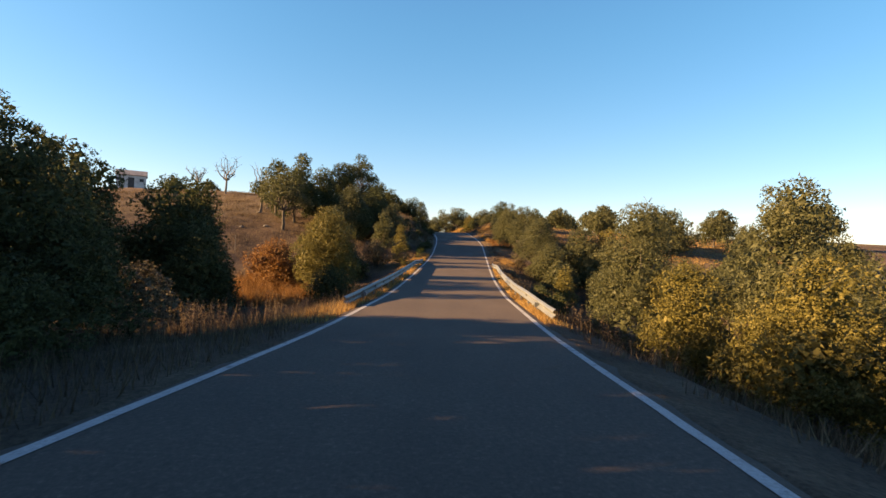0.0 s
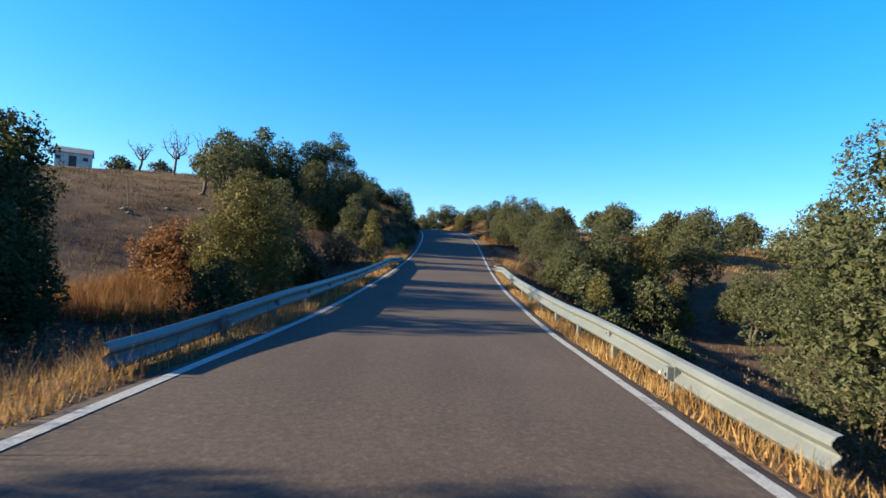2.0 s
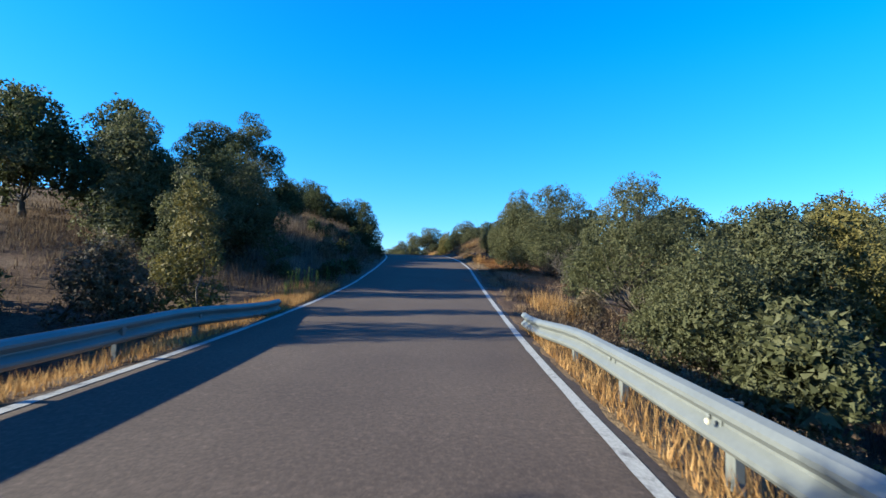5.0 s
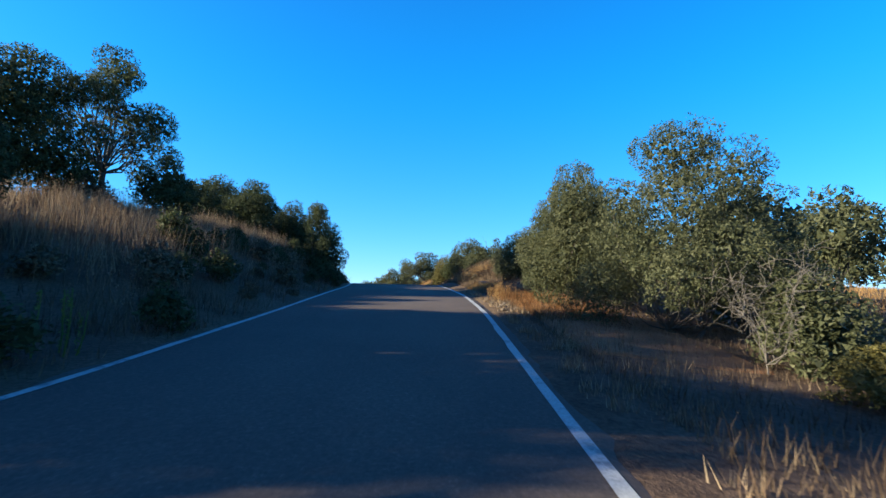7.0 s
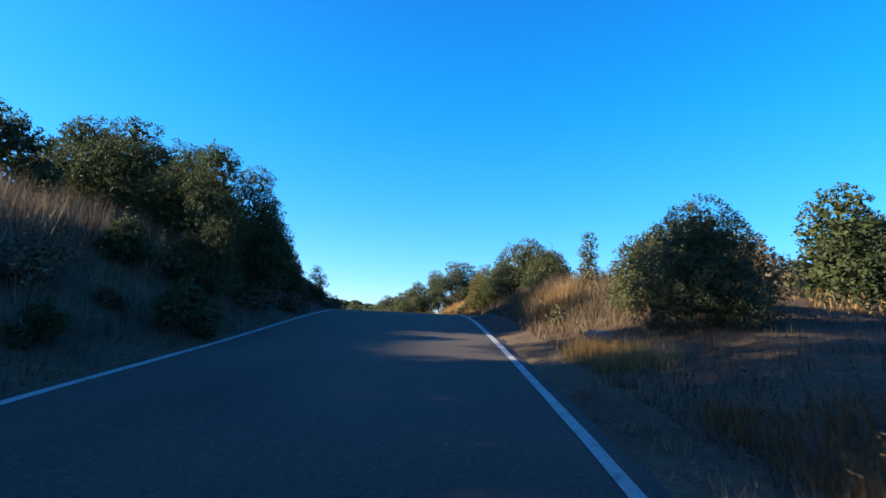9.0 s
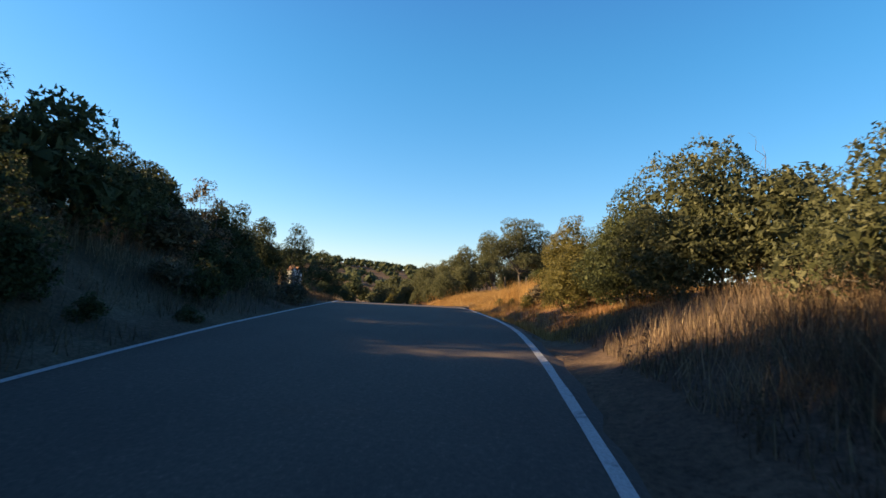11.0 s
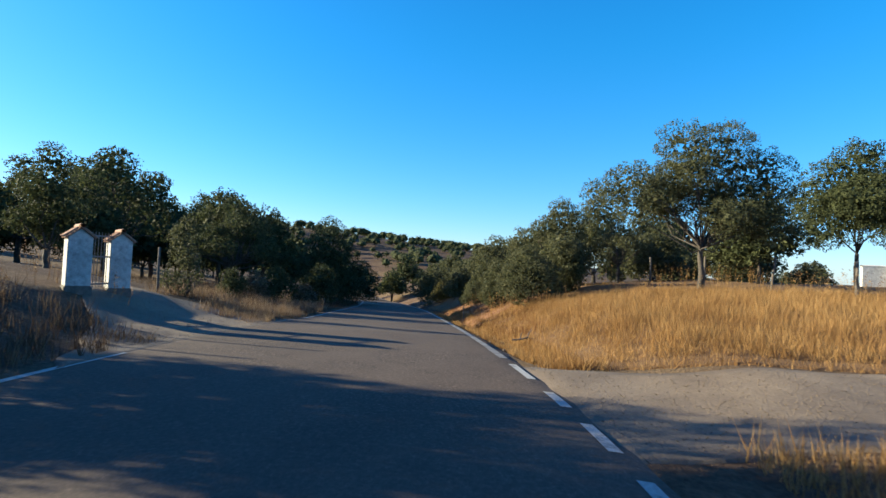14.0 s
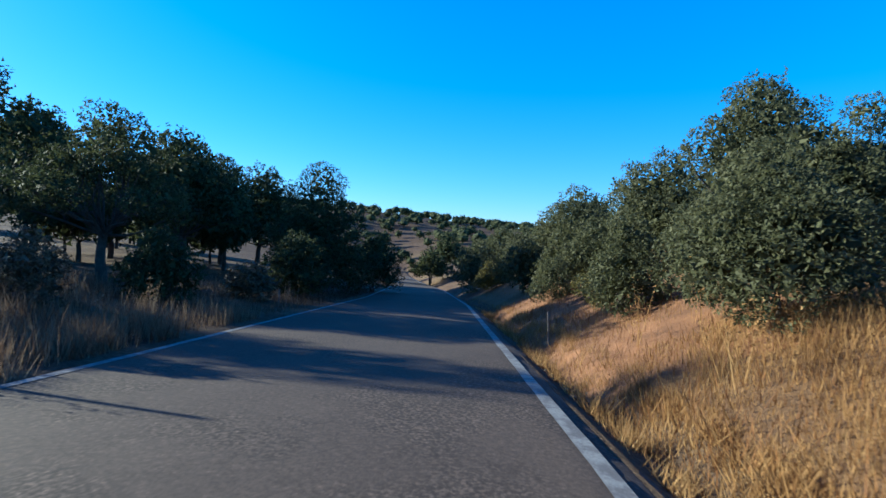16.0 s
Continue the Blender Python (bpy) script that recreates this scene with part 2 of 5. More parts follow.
def leaf_material(name, tones, through_light=0.25, rough=0.6):
    """tones: the colours of single leaves, dark to light."""
    m, n, k, b = material(name, rough)
    g = n.new("ShaderNodeNewGeometry")
    c = place_of(n)
    patch = noise_node(n, k, c, 0.9, 3)
    tone = n.new("ShaderNodeMath")
    tone.operation = "MULTIPLY_ADD"
    k.new(g.outputs["Random Per Island"], tone.inputs[0])
    tone.inputs[1].default_value = 0.6
    k.new(patch, tone.inputs[2])
    sub = n.new("ShaderNodeMath")
    sub.operation = "SUBTRACT"
    k.new(tone.outputs[0], sub.inputs[0])
    sub.inputs[1].default_value = 0.3
    col = ramp(n, k, sub.outputs[0], [(0.15 + 0.7 * i / (len(tones) - 1), t) for i, t in enumerate(tones)])
    k.new(col, b.inputs["Base Color"])
    b.inputs["Specular IOR Level"].default_value = 0.15
    t = n.new("ShaderNodeBsdfTranslucent")
    k.new(col, t.inputs["Color"])
    s = n.new("ShaderNodeMixShader")
    s.inputs[0].default_value = through_light
    k.new(b.outputs[0], s.inputs[1])
    k.new(t.outputs[0], s.inputs[2])
    k.new(s.outputs[0], n["Material Output"].inputs["Surface"])
    return m


ASPHALT, PAINT, GROUND = asphalt_material(), paint_material(), ground_material()
OLD_PAINT = paint_material("old_road_paint", 0.44, 0.56)
OAK = leaf_material("oak_leaves", [(0.025, 0.031, 0.013), (0.049, 0.058, 0.023), (0.086, 0.094, 0.038)], 0.3, 0.75)
GREEN = leaf_material("green_leaves", [(0.044, 0.049, 0.021), (0.076, 0.080, 0.036), (0.124, 0.123, 0.062)], 0.42)
GOLDEN = leaf_material("yellow_green_leaves", [(0.062, 0.056, 0.016), (0.109, 0.094, 0.026), (0.152, 0.126, 0.040)], 0.3)
RUST = leaf_material("rusty_leaves", [(0.084, 0.038, 0.013), (0.184, 0.085, 0.029), (0.284, 0.143, 0.050)], 0.3)
BRUSH = leaf_material("dry_brush", [(0.047, 0.036, 0.019), (0.104, 0.079, 0.047), (0.191, 0.151, 0.087)], 0.2)
STRAW = leaf_material("dry_grass", [(0.171, 0.088, 0.032), (0.295, 0.168, 0.059), (0.412, 0.264, 0.106)], 0.35, 0.8)
PALE = leaf_material("pale_dry_grass", [(0.104, 0.061, 0.036), (0.191, 0.127, 0.076), (0.302, 0.223, 0.138)], 0.3, 0.8)
# darker than the other dry grass: dimness of shaded banks is in its colour
WITHERED_SHADE_TONE = leaf_material("withered_shade_tone", [(0.044, 0.028, 0.018), (0.091, 0.061, 0.038), (0.183, 0.131, 0.079)], 0.25, 0.85)
HERB = leaf_material("green_herb", [(0.055, 0.079, 0.015), (0.111, 0.143, 0.028), (0.191, 0.206, 0.047)], 0.3)
BARK = mottled("bark", (0.036, 0.029, 0.022), (0.098, 0.081, 0.065), 3.0, 18.0, 0.95, depth=0.03, strength=0.8)
GREYWOOD = mottled("grey_dead_wood", (0.070, 0.058, 0.047), (0.150, 0.127, 0.105), 2.0, 16.0, 0.95, depth=0.02)
ZINC = mottled("galvanised_steel", (0.128, 0.139, 0.139), (0.165, 0.176, 0.173), 1.2, 26.0, 0.5, 0.3, 0.002, 0.1, (0.9, 1.06))
GRAVEL = mottled("gravel", (0.100, 0.071, 0.047), (0.196, 0.146, 0.096), 0.8, 30.0, 0.95, depth=0.02, strength=0.8)
LIME = mottled("whitewash", (0.37, 0.362, 0.345), (0.56, 0.55, 0.525), 1.6, 12.0, 0.9, depth=0.005)
CLAY = mottled("clay_tile", (0.195, 0.090, 0.053), (0.315, 0.165, 0.098), 2.5, 20.0, 0.85)
OLD_ROOF = mottled("weathered_roof", (0.20, 0.175, 0.155), (0.34, 0.305, 0.275), 1.8, 16.0, 0.9, depth=0.02)
IRON = mottled("grey_iron", (0.128, 0.128, 0.128), (0.240, 0.240, 0.240), 3.0, 30.0, 0.5, 0.6, 0.001)
STONE = mottled("field_stone", (0.07, 0.06, 0.052), (0.16, 0.142, 0.122), 1.5, 14.0, 0.92, depth=0.02)
# the hut's unlit inside, painted near-black on its door and window slabs
OPENING_DARK = mottled("dark_opening", (0.02, 0.02, 0.02), (0.05, 0.05, 0.05), 2.0, 20.0, 0.7)
GLOSS = mottled("reflector_face", (0.40, 0.38, 0.30), (0.55, 0.52, 0.42), 5.0, 60.0, 0.25)


# ---- mesh helpers ----
def mesh_part(name, verts, faces, mat, parent=None, label="", soft=False):
    """One mesh object from arrays, linked as a thing or under one."""
    me = bpy.data.meshes.new(name)
    verts, faces = np.asarray(verts, np.float32), np.asarray(faces, np.int32)
    me.vertices.add(len(verts))
    me.vertices.foreach_set("co", verts.ravel())
    me.loops.add(faces.size)
    me.loops.foreach_set("vertex_index", faces.ravel())
    me.polygons.add(len(faces))
    me.polygons.foreach_set("loop_start", np.arange(len(faces), dtype=np.int32) * faces.shape[1])
    me.polygons.foreach_set("use_smooth", np.full(len(faces), soft))
    me.update(calc_edges=True)
    me.validate()
    me.materials.append(mat)
    ob = new(name, me)
    if parent:
        ob.parent = parent
    if label:
        tagged(ob, label)
    return ob


def part(name, bm, mat, parent=None, label="", soft=False):
    me = bpy.data.meshes.new(name)
    for f in bm.faces:
        f.smooth = soft
    bm.to_mesh(me)
    bm.free()
    me.materials.append(mat)
    ob = new(name, me)
    if parent:
        ob.parent = parent
    if label:
        tagged(ob, label)
    return ob


def box(bm, x0, x1, y0, y1, z0, z1, bevel=0.0):
    r = bmesh.ops.create_cube(bm, size=1)
    vs = r["verts"]
    for v in vs:
        v.co = ((x0 + x1) / 2 + v.co.x * (x1 - x0), (y0 + y1) / 2 + v.co.y * (y1 - y0), (z0 + z1) / 2 + v.co.z * (z1 - z0))
    if bevel:
        es = list({e for v in vs for e in v.link_edges})
        bmesh.ops.bevel(bm, geom=es, offset=bevel, segments=2, affect="EDGES")
    return bm


def empty(name, x, y, z, turn=0.0):
    ob = new(name)
    ob.empty_display_size = 0.2
    ob.matrix_world = pose(x, y, z, 0, 0, turn)
    return ob


def tubes(paths, sides=6):
    """Tapered round limbs: paths of (points, radii). Returns vertices and quads."""
    V, F, base = [], [], 0
    for pts, radii in paths:
        pts = np.asarray(pts, float)
        tan = np.gradient(pts, axis=0)
        tan /= np.linalg.norm(tan, axis=1)[:, None] + 1e-9
        ref = np.where(np.abs(tan[:, 2:3]) > 0.9, [[1.0, 0, 0]], [[0, 0, 1.0]])
        u = np.cross(tan, ref)
        u /= np.linalg.norm(u, axis=1)[:, None] + 1e-9
        w = np.cross(tan, u)
        ang = np.arange(sides) * 2 * np.pi / sides
        ring = pts[:, None] + np.asarray(radii)[:, None, None] * (np.cos(ang)[None, :, None] * u[:, None] + np.sin(ang)[None, :, None] * w[:, None])
        V.append(ring.reshape(-1, 3))
        n = len(pts)
        i = np.arange(n - 1)[:, None] * sides
        j = np.arange(sides)[None]
        k = (j + 1) % sides
        F.append(np.stack([i + j, i + k, i + sides + k, i + sides + j], -1).reshape(-1, 4) + base)
        base += n * sides
    return np.vstack(V), np.vstack(F)


def limb(rng, a, b, r0, r1, bend=0.15, n=7):
    a, b = np.asarray(a, float), np.asarray(b, float)
    t = np.linspace(0, 1, n)[:, None]
    size = np.linalg.norm(b - a)
    wob = np.cumsum(rng.normal(0, bend * size / n, (n, 3)), axis=0)
    wob -= t * wob[-1]
    return a + (b - a) * t + wob * np.sin(np.pi * t) ** 0.5 * 1.5, r0 + (r1 - r0) * t[:, 0]


def leaves(rng, centres, spread, outward, size, per, droop=0.0, narrow=0.62):
    """Small pointed leaves round clump centres: vertices and triangles."""
    n = len(centres) * per
    out = np.repeat(outward, per, axis=0)
    p = np.repeat(centres, per, axis=0) + rng.normal(0, 1, (n, 3)) * np.repeat(spread, per)[:, None] * 0.42
    along = rng.normal(0, 1, (n, 3)) + out * 0.5
    along[:, 2] -= droop
    along /= np.linalg.norm(along, axis=1)[:, None] + 1e-9
    nor = out * 1.1 + rng.normal(0, 0.55, (n, 3)) + np.array([0, 0, 0.2])
    side = np.cross(along, nor)
    side /= np.linalg.norm(side, axis=1)[:, None] + 1e-9
    L = size * rng.uniform(0.6, 1.35, (n, 1))
    w = L * narrow * rng.uniform(0.7, 1.2, (n, 1))
    v = np.stack([p - along * L * .45 - side * w * .5, p - along * L * .45 + side * w * .5, p + along * L * .6], 1)
    return v.reshape(-1, 3), np.arange(n * 3).reshape(-1, 3)


def sphere(level):
    bm = bmesh.new()
    bmesh.ops.create_icosphere(bm, subdivisions=level, radius=1)
    v, f = np.array([q.co[:] for q in bm.verts]), np.array([[q.index for q in p.verts] for p in bm.faces])
    bm.free()
    return v, f


SPHERES = {1: sphere(1)}


def unit(v):
    return v / (np.linalg.norm(v, axis=-1, keepdims=True) + 1e-9)


def crown_mesh(rng, blobs, size, droop=0.0, density=1.0, ragged=0.1, face=None, inner=1.0):
    """Leafy tufts over and larger leaves inside a group of rounded masses (x, y, z, rx, ry, rz)."""
    blobs = np.asarray(blobs, float)
    V, F, base = [], [], 0
    # larger leaves inside, which close the crown
    for b in blobs:
        mean = float(b[3:6].prod()) ** (1 / 3)
        big = max(2.4 * size, .16 * mean)
        n = int(inner * 14 * (mean * .68) ** 2 / big ** 2)
        d = unit(rng.normal(0, 1, (n, 3)))
        q = b[:3] + d * b[3:6] * rng.uniform(.45, .74, (n, 1))
        near = q[:, 2] > .05
        v, f = leaves(rng, q[near], np.full(int(near.sum()), big * .3), d[near], big, 1, droop, .8)
        V.append(v)
        F.append(f + base)
        base += len(v)
    centres, outs, radii = [], [], []
    for i, b in enumerate(blobs):
        r = b[3:6]
        mean = float(r.prod()) ** (1 / 3)
        tuft = max(min(.5, max(.12, .36 * mean)), 1.5 * size)
        n = max(7, int(4 * np.pi * mean ** 2 / (1.75 * tuft ** 2)))
        k = np.arange(n) + .5
        tilt, turn = np.arccos(1 - 2 * k / n), k * 2.39996 + rng.uniform(0, 6.28)
        d = unit(np.stack([np.cos(turn) * np.sin(tilt), np.sin(turn) * np.sin(tilt), np.cos(tilt)], 1) + rng.normal(0, .16, (n, 3)))
        q = b[:3] + d * r * rng.uniform(.74, .94 + ragged, (n, 1))
        keep = q[:, 2] > .04
        for j in range(len(blobs)):
            if j != i:
                keep &= (((q - blobs[j, :3]) / (blobs[j, 3:6] * .74)) ** 2).sum(1) > 1
        if face is not None:
            keep &= (d @ face > -.45) | (d[:, 2] > .45) | (rng.random(n) < .35)
        centres.append(q[keep])
        outs.append(d[keep])
        radii.append(tuft * rng.uniform(.65, 1.25, int(keep.sum())))
    c, o, t = np.vstack(centres), np.vstack(outs), np.concatenate(radii)
    count = np.maximum(5, min(density, 1.25) * 2.9 * (t / size) ** 2).astype(int)
    i = np.repeat(np.arange(len(c)), count)
    e = unit(unit(rng.normal(0, 1, (len(i), 3))) + o[i] * .75)
    p = c[i] + e * (t[i] * rng.uniform(.55, 1.08, len(i)))[:, None] * np.array([1, 1, .85])
    v, f = leaves(rng, p, np.full(len(p), size * .5), e, size, 1, droop)
    V.append(v)
    F.append(f + base)
    base += len(v)
    # loose shoots that break the outline
    m = len(blobs) * 2
    b = blobs[rng.integers(0, len(blobs), m)]
    d = unit(rng.normal(0, 1, (m, 3)) + np.array([0, 0, 1.0]))
    start = b[:, :3] + d * b[:, 3:6] * .95
    way = d * .6 + np.array([0, 0, .5 - droop]) + rng.normal(0, .2, (m, 3))
    run = rng.uniform(0, 1, (m, 7, 1)) * b[:, None, 3:4] * rng.uniform(.15, .5, (m, 1, 1))
    q = (start[:, None] + way[:, None] * run).reshape(-1, 3)
    v, f = leaves(rng, q, np.full(len(q), size * .8), np.repeat(d, 7, axis=0), size, 2, droop)
    V.append(v)
    F.append(f + base)
    return np.vstack(V), np.vstack(F)


def masses(rng, n, w, h, low, flat=0.8, loose=False):
    """Rounded masses that fill a crown w wide, from low up to h; loose: apart, in tiers, with gaps."""
    out = []
    if loose:
        for i in range(n):
            a, q = i * 2.4 + rng.uniform(-.4, .4), math.sqrt((i + .4) / n)
            r = w * rng.uniform(.085, .145)
            rise = 1 - (q * 1.05) ** 2.2 * .75
            z = low + (h - low - r) * max(.12, min(1.0, rise * rng.uniform(.55, 1.05)))
            out.append((math.cos(a) * q * w * .45, math.sin(a) * q * w * .45, z, r, r, r * .7))
        out.append((0, 0, h - w * .1, w * .13, w * .13, w * .1))
        return out
    for i in range(n):
        a = i * 2.4 + rng.uniform(-.5, .5)
        q = math.sqrt((i + 0.3) / n)
        r = min(w, (h - low) * 1.2) * rng.uniform(0.12, 0.25)
        x, y = math.cos(a) * q * (w / 2 - r), math.sin(a) * q * (w / 2 - r)
        span = max(h - low - 2 * r * flat, 0.0)
        z = low + r * flat + span * max(0.0, min(1.0, (1 - q * q) * 0.7 + rng.uniform(-.35, .35)))
        out.append((x, y, z, r, r, r * flat))
    out.append((0, 0, h - w * .16, w * .17, w * .17, w * .16))
    out.append((0, 0, (low + h) / 2, w * .24, w * .24, (h - low) * .3))
    return out


def tree(name, label, x, y, h, w, leaf, seed, low=0.35, n=18, trunk=0.16, droop=0.0, density=1.0, size=0.0,
         lean=(0.0, 0.0), blobs=None, group="", stems=1, sink=0.1, flat=0.8, category="tree", ragged=0.1, loose=False, around=False):
    """A tree or tall bush: trunk, limbs and a crown of small leaves."""
    rng = np.random.default_rng(seed)
    z = float(ground(x, y))
    away = max(float(edge_l(y)) - x, x - float(edge_r(y))) + 2
    size = size * .8 or min(0.2, max(0.055, 0.0096 * away))
    ob = empty(name, x, y, z - sink)
    h = h + sink
    shaped = blobs is not None
    blobs = blobs or masses(rng, n, w, h, h * low, flat, loose)
    blobs = [(b[0] + lean[0] * b[2] / h, b[1] + lean[1] * b[2] / h, *b[2:]) for b in blobs]
    branches = []
    for s in range(stems):
        foot = (rng.normal(0, .12) * (stems > 1), rng.normal(0, .12) * (stems > 1), 0)
        fork = np.array([lean[0] * low * .8 + foot[0] * 2.5, lean[1] * low * .8 + foot[1] * 2.5, max(h * low * 0.9, 0.25)])
        v, f = tubes([limb(rng, foot, fork, trunk, trunk * .72, .08)], 8)
        bole = mesh_part("trunk", v, f, BARK, ob, soft=True)
        for b in blobs[s::stems] if loose or shaped else blobs[s::stems * 3]:
            tip = np.array(b[:3]) + rng.normal(0, .1, 3)
            branches.append(limb(rng, fork, tip, trunk * (.42 if len(blobs) < 20 else .3), trunk * .06, .28, 6))
            for _ in range(1 if stems == 1 and loose else 0):
                d = rng.normal(0, 1, 3)
                d /= np.linalg.norm(d)
                branches.append(limb(rng, fork * .4 + tip * .6, tip + d * np.array(b[3:6]) * .85, trunk * .16, trunk * .03, .2, 4))
    v, f = tubes(branches, 4)
    tagged(mesh_part("branch", v, f, BARK, bole if stems == 1 else ob, soft=True), kind="stuff")
    face = None if around else unit(np.array([(float(edge_l(y)) + float(edge_r(y))) / 2 - x, -9.0, 0.0]))
    v, f = crown_mesh(rng, blobs, size, droop, density, ragged, face, .6 if loose else 1.0)
    mesh_part("crown", v, f, leaf, ob)
    return tagged(ob, label, category, group)


def dead_tree(label, x, y, h, w, seed, twigs=60, thick=1.0):
    rng = np.random.default_rng(seed)
    ob = empty("dead_tree", x, y, float(ground(x, y)) - .1)
    top = np.array([rng.normal(0, .15), rng.normal(0, .15), h * (.38 if thick > .5 else .12)])
    paths = [limb(rng, (0, 0, 0), top, .16 * thick, .12 * thick, .1)]
    thin = []
    for i in range(7):
        a = i * 2.4 + rng.uniform(-.4, .4)
        tip = np.array([math.cos(a) * w * .4 * rng.uniform(.6, 1.1), math.sin(a) * w * .4 * rng.uniform(.6, 1.1), h * rng.uniform(.7, 1.0)])
        p = limb(rng, top, tip, .09 * thick, .02 * thick, .3, 9)
        paths.append(p)
        for _ in range(twigs // 7):
            q = p[0][rng.integers(3, 9)]
            thin.append(limb(rng, q, q + rng.normal(0, 1, 3) * w * .09 + np.array([0, 0, w * .05]), .022 * max(thick, .22), .008 * max(thick, .3), .3, 5))
    v, f = tubes(paths[:1], 8)
    bole = mesh_part("trunk", v, f, GREYWOOD, ob, soft=True)
    for p in paths[1:]:
        v, f = tubes([p], 7)
        mesh_part("limb", v, f, GREYWOOD, bole, soft=True)
    v, f = tubes(thin, 4)
    tagged(mesh_part("twig", v, f, GREYWOOD, bole), kind="stuff")
    return tagged(ob, label, "tree")


def blades(rng, x, y, h, lean=0.25, width=0.006):
    """Grass stalks standing on the ground, one tapering piece each."""
    n = len(x)
    a = rng.uniform(0, 2 * np.pi, n)
    s = np.stack([np.cos(a), np.sin(a), np.zeros(n)], 1) * (width * rng.uniform(.6, 1.5, n))[:, None]
    b = rng.normal(0, lean, (n, 2)) * h[:, None]
    foot = np.stack([x, y, ground(x, y) - 0.03], 1)
    tip = foot + np.stack([b[:, 0], b[:, 1], h], 1)
    v = np.stack([foot - s, foot + s, tip], 1).reshape(-1, 3)
    return v, np.arange(n * 3).reshape(-1, 3)


def grass(label, mat, seed, count, y0, y1, side, d0, d1, h0, h1, tuft=0.0, width=0.006, lean=0.25, name="dry_grass", fade=1.5, rise=0.0):
    """Grass on a strip beside the road; side -1 left, 1 right; d from the edge line; rise: the way over which it gains its height."""
    rng = np.random.default_rng(seed)
    if tuft:
        m = max(1, int(count / 40))
        ty, td = rng.uniform(y0, y1, m), d0 + (d1 - d0) * rng.random(m) ** fade
        i = rng.integers(0, m, count)
        y, d = ty[i] + rng.normal(0, tuft, count), td[i] + rng.normal(0, tuft, count)
        h = rng.uniform(h0, h1, m)[i] * rng.uniform(.6, 1.1, count)
    else:
        y, d = rng.uniform(y0, y1, count), d0 + (d1 - d0) * rng.random(count) ** fade
        h = rng.uniform(h0, h1, count) * (0.65 + 0.45 * np.sin(y * 1.7 + 3 * np.sin(d * 1.3)) ** 2)
    d = np.maximum(d, max(d0 * .8, 0.12))
    if rise:
        h = h * np.clip((d - d0) / rise + .12 * np.sin(y * 2.3), .25, 1)
    x = np.where(side < 0, edge_l(y) - d, edge_r(y) + d)
    v, f = blades(rng, x, y, h, lean, width)
    return tagged(mesh_part(name, v, f, mat), label, "grass", "", "stuff")


def weeds(label, mat, seed, count, y0, y1, side, d0, d1, h0, h1, heads=14, size=0.035, name="dry_weeds"):
    """Tall dry stalks with seed heads and withered leaves on their upper half."""
    rng = np.random.default_rng(seed)
    m = max(2, count // 7)
    i = rng.integers(0, m, count)
    y = rng.uniform(y0, y1, m)[i] + rng.normal(0, .14, count)
    d = np.maximum((d0 + (d1 - d0) * rng.random(m))[i] + rng.normal(0, .14, count), .15)
    x = np.where(side < 0, edge_l(y) - d, edge_r(y) + d)
    h = rng.uniform(h0, h1, count)
    foot = np.stack([x, y, ground(x, y) - .03], 1)
    tip = foot + np.stack([rng.normal(0, .16, count) * h, rng.normal(0, .16, count) * h, h], 1)
    a = rng.uniform(0, 6.28, count)
    s = np.stack([np.cos(a), np.sin(a), np.zeros(count)], 1) * .006
    v1 = np.stack([foot - s, foot + s, tip], 1).reshape(-1, 3)
    t = rng.uniform(.35, 1.0, (count, heads))
    c = (foot[:, None] * (1 - t[..., None]) + tip[:, None] * t[..., None]).reshape(-1, 3)
    o = rng.normal(0, 1, c.shape)
    o /= np.linalg.norm(o, axis=1)[:, None]
    v2, f2 = leaves(rng, c, np.full(len(c), .06), o, size, 1)
    return tagged(mesh_part(name, np.vstack([v1, v2]), np.arange(len(v1) + len(v2)).reshape(-1, 3), mat), label, "weeds", "", "stuff")


# ---- ground and road ----
def graded(near, step, far, growth):
    out, v, s = [], 0.0, step
    while v < far:
        out.append(v)
        if v > near:
            s *= growth
        v += s
    out.append(far)
    return np.array(out)


g = graded(8, 0.3, 1500, 1.13)
offs = np.concatenate([-g[::-1], g[1:]])
yy = np.concatenate([-graded(1, 2.0, 400, 1.35)[::-1][:-1] - 25, np.arange(-25, 135, 0.6), 135 + graded(2, 1.2, 1500, 1.06)])
O, Y = np.meshgrid(offs, yy)
centre = np.where(np.abs(Y) < 230, (edge_l(Y) + edge_r(Y)) / 2, -68.0)
X = centre + O
Z = ground(X, Y)
off = np.maximum(edge_l(Y) - X, X - edge_r(Y))
Z = np.where(off < 0.15, Z - 0.12, Z - 0.02)
nx = len(offs)
idx = np.arange((len(yy) - 1) * nx).reshape(len(yy) - 1, nx)[:, :-1].ravel()
ground_ob = mesh_part("ground", np.stack([X, Y, Z], -1).reshape(-1, 3), np.stack([idx, idx + 1, idx + nx + 1, idx + nx], 1), GROUND, soft=True)
tagged(ground_ob, "dry ochre and reddish ground with banks and fields", "ground", kind="structure")


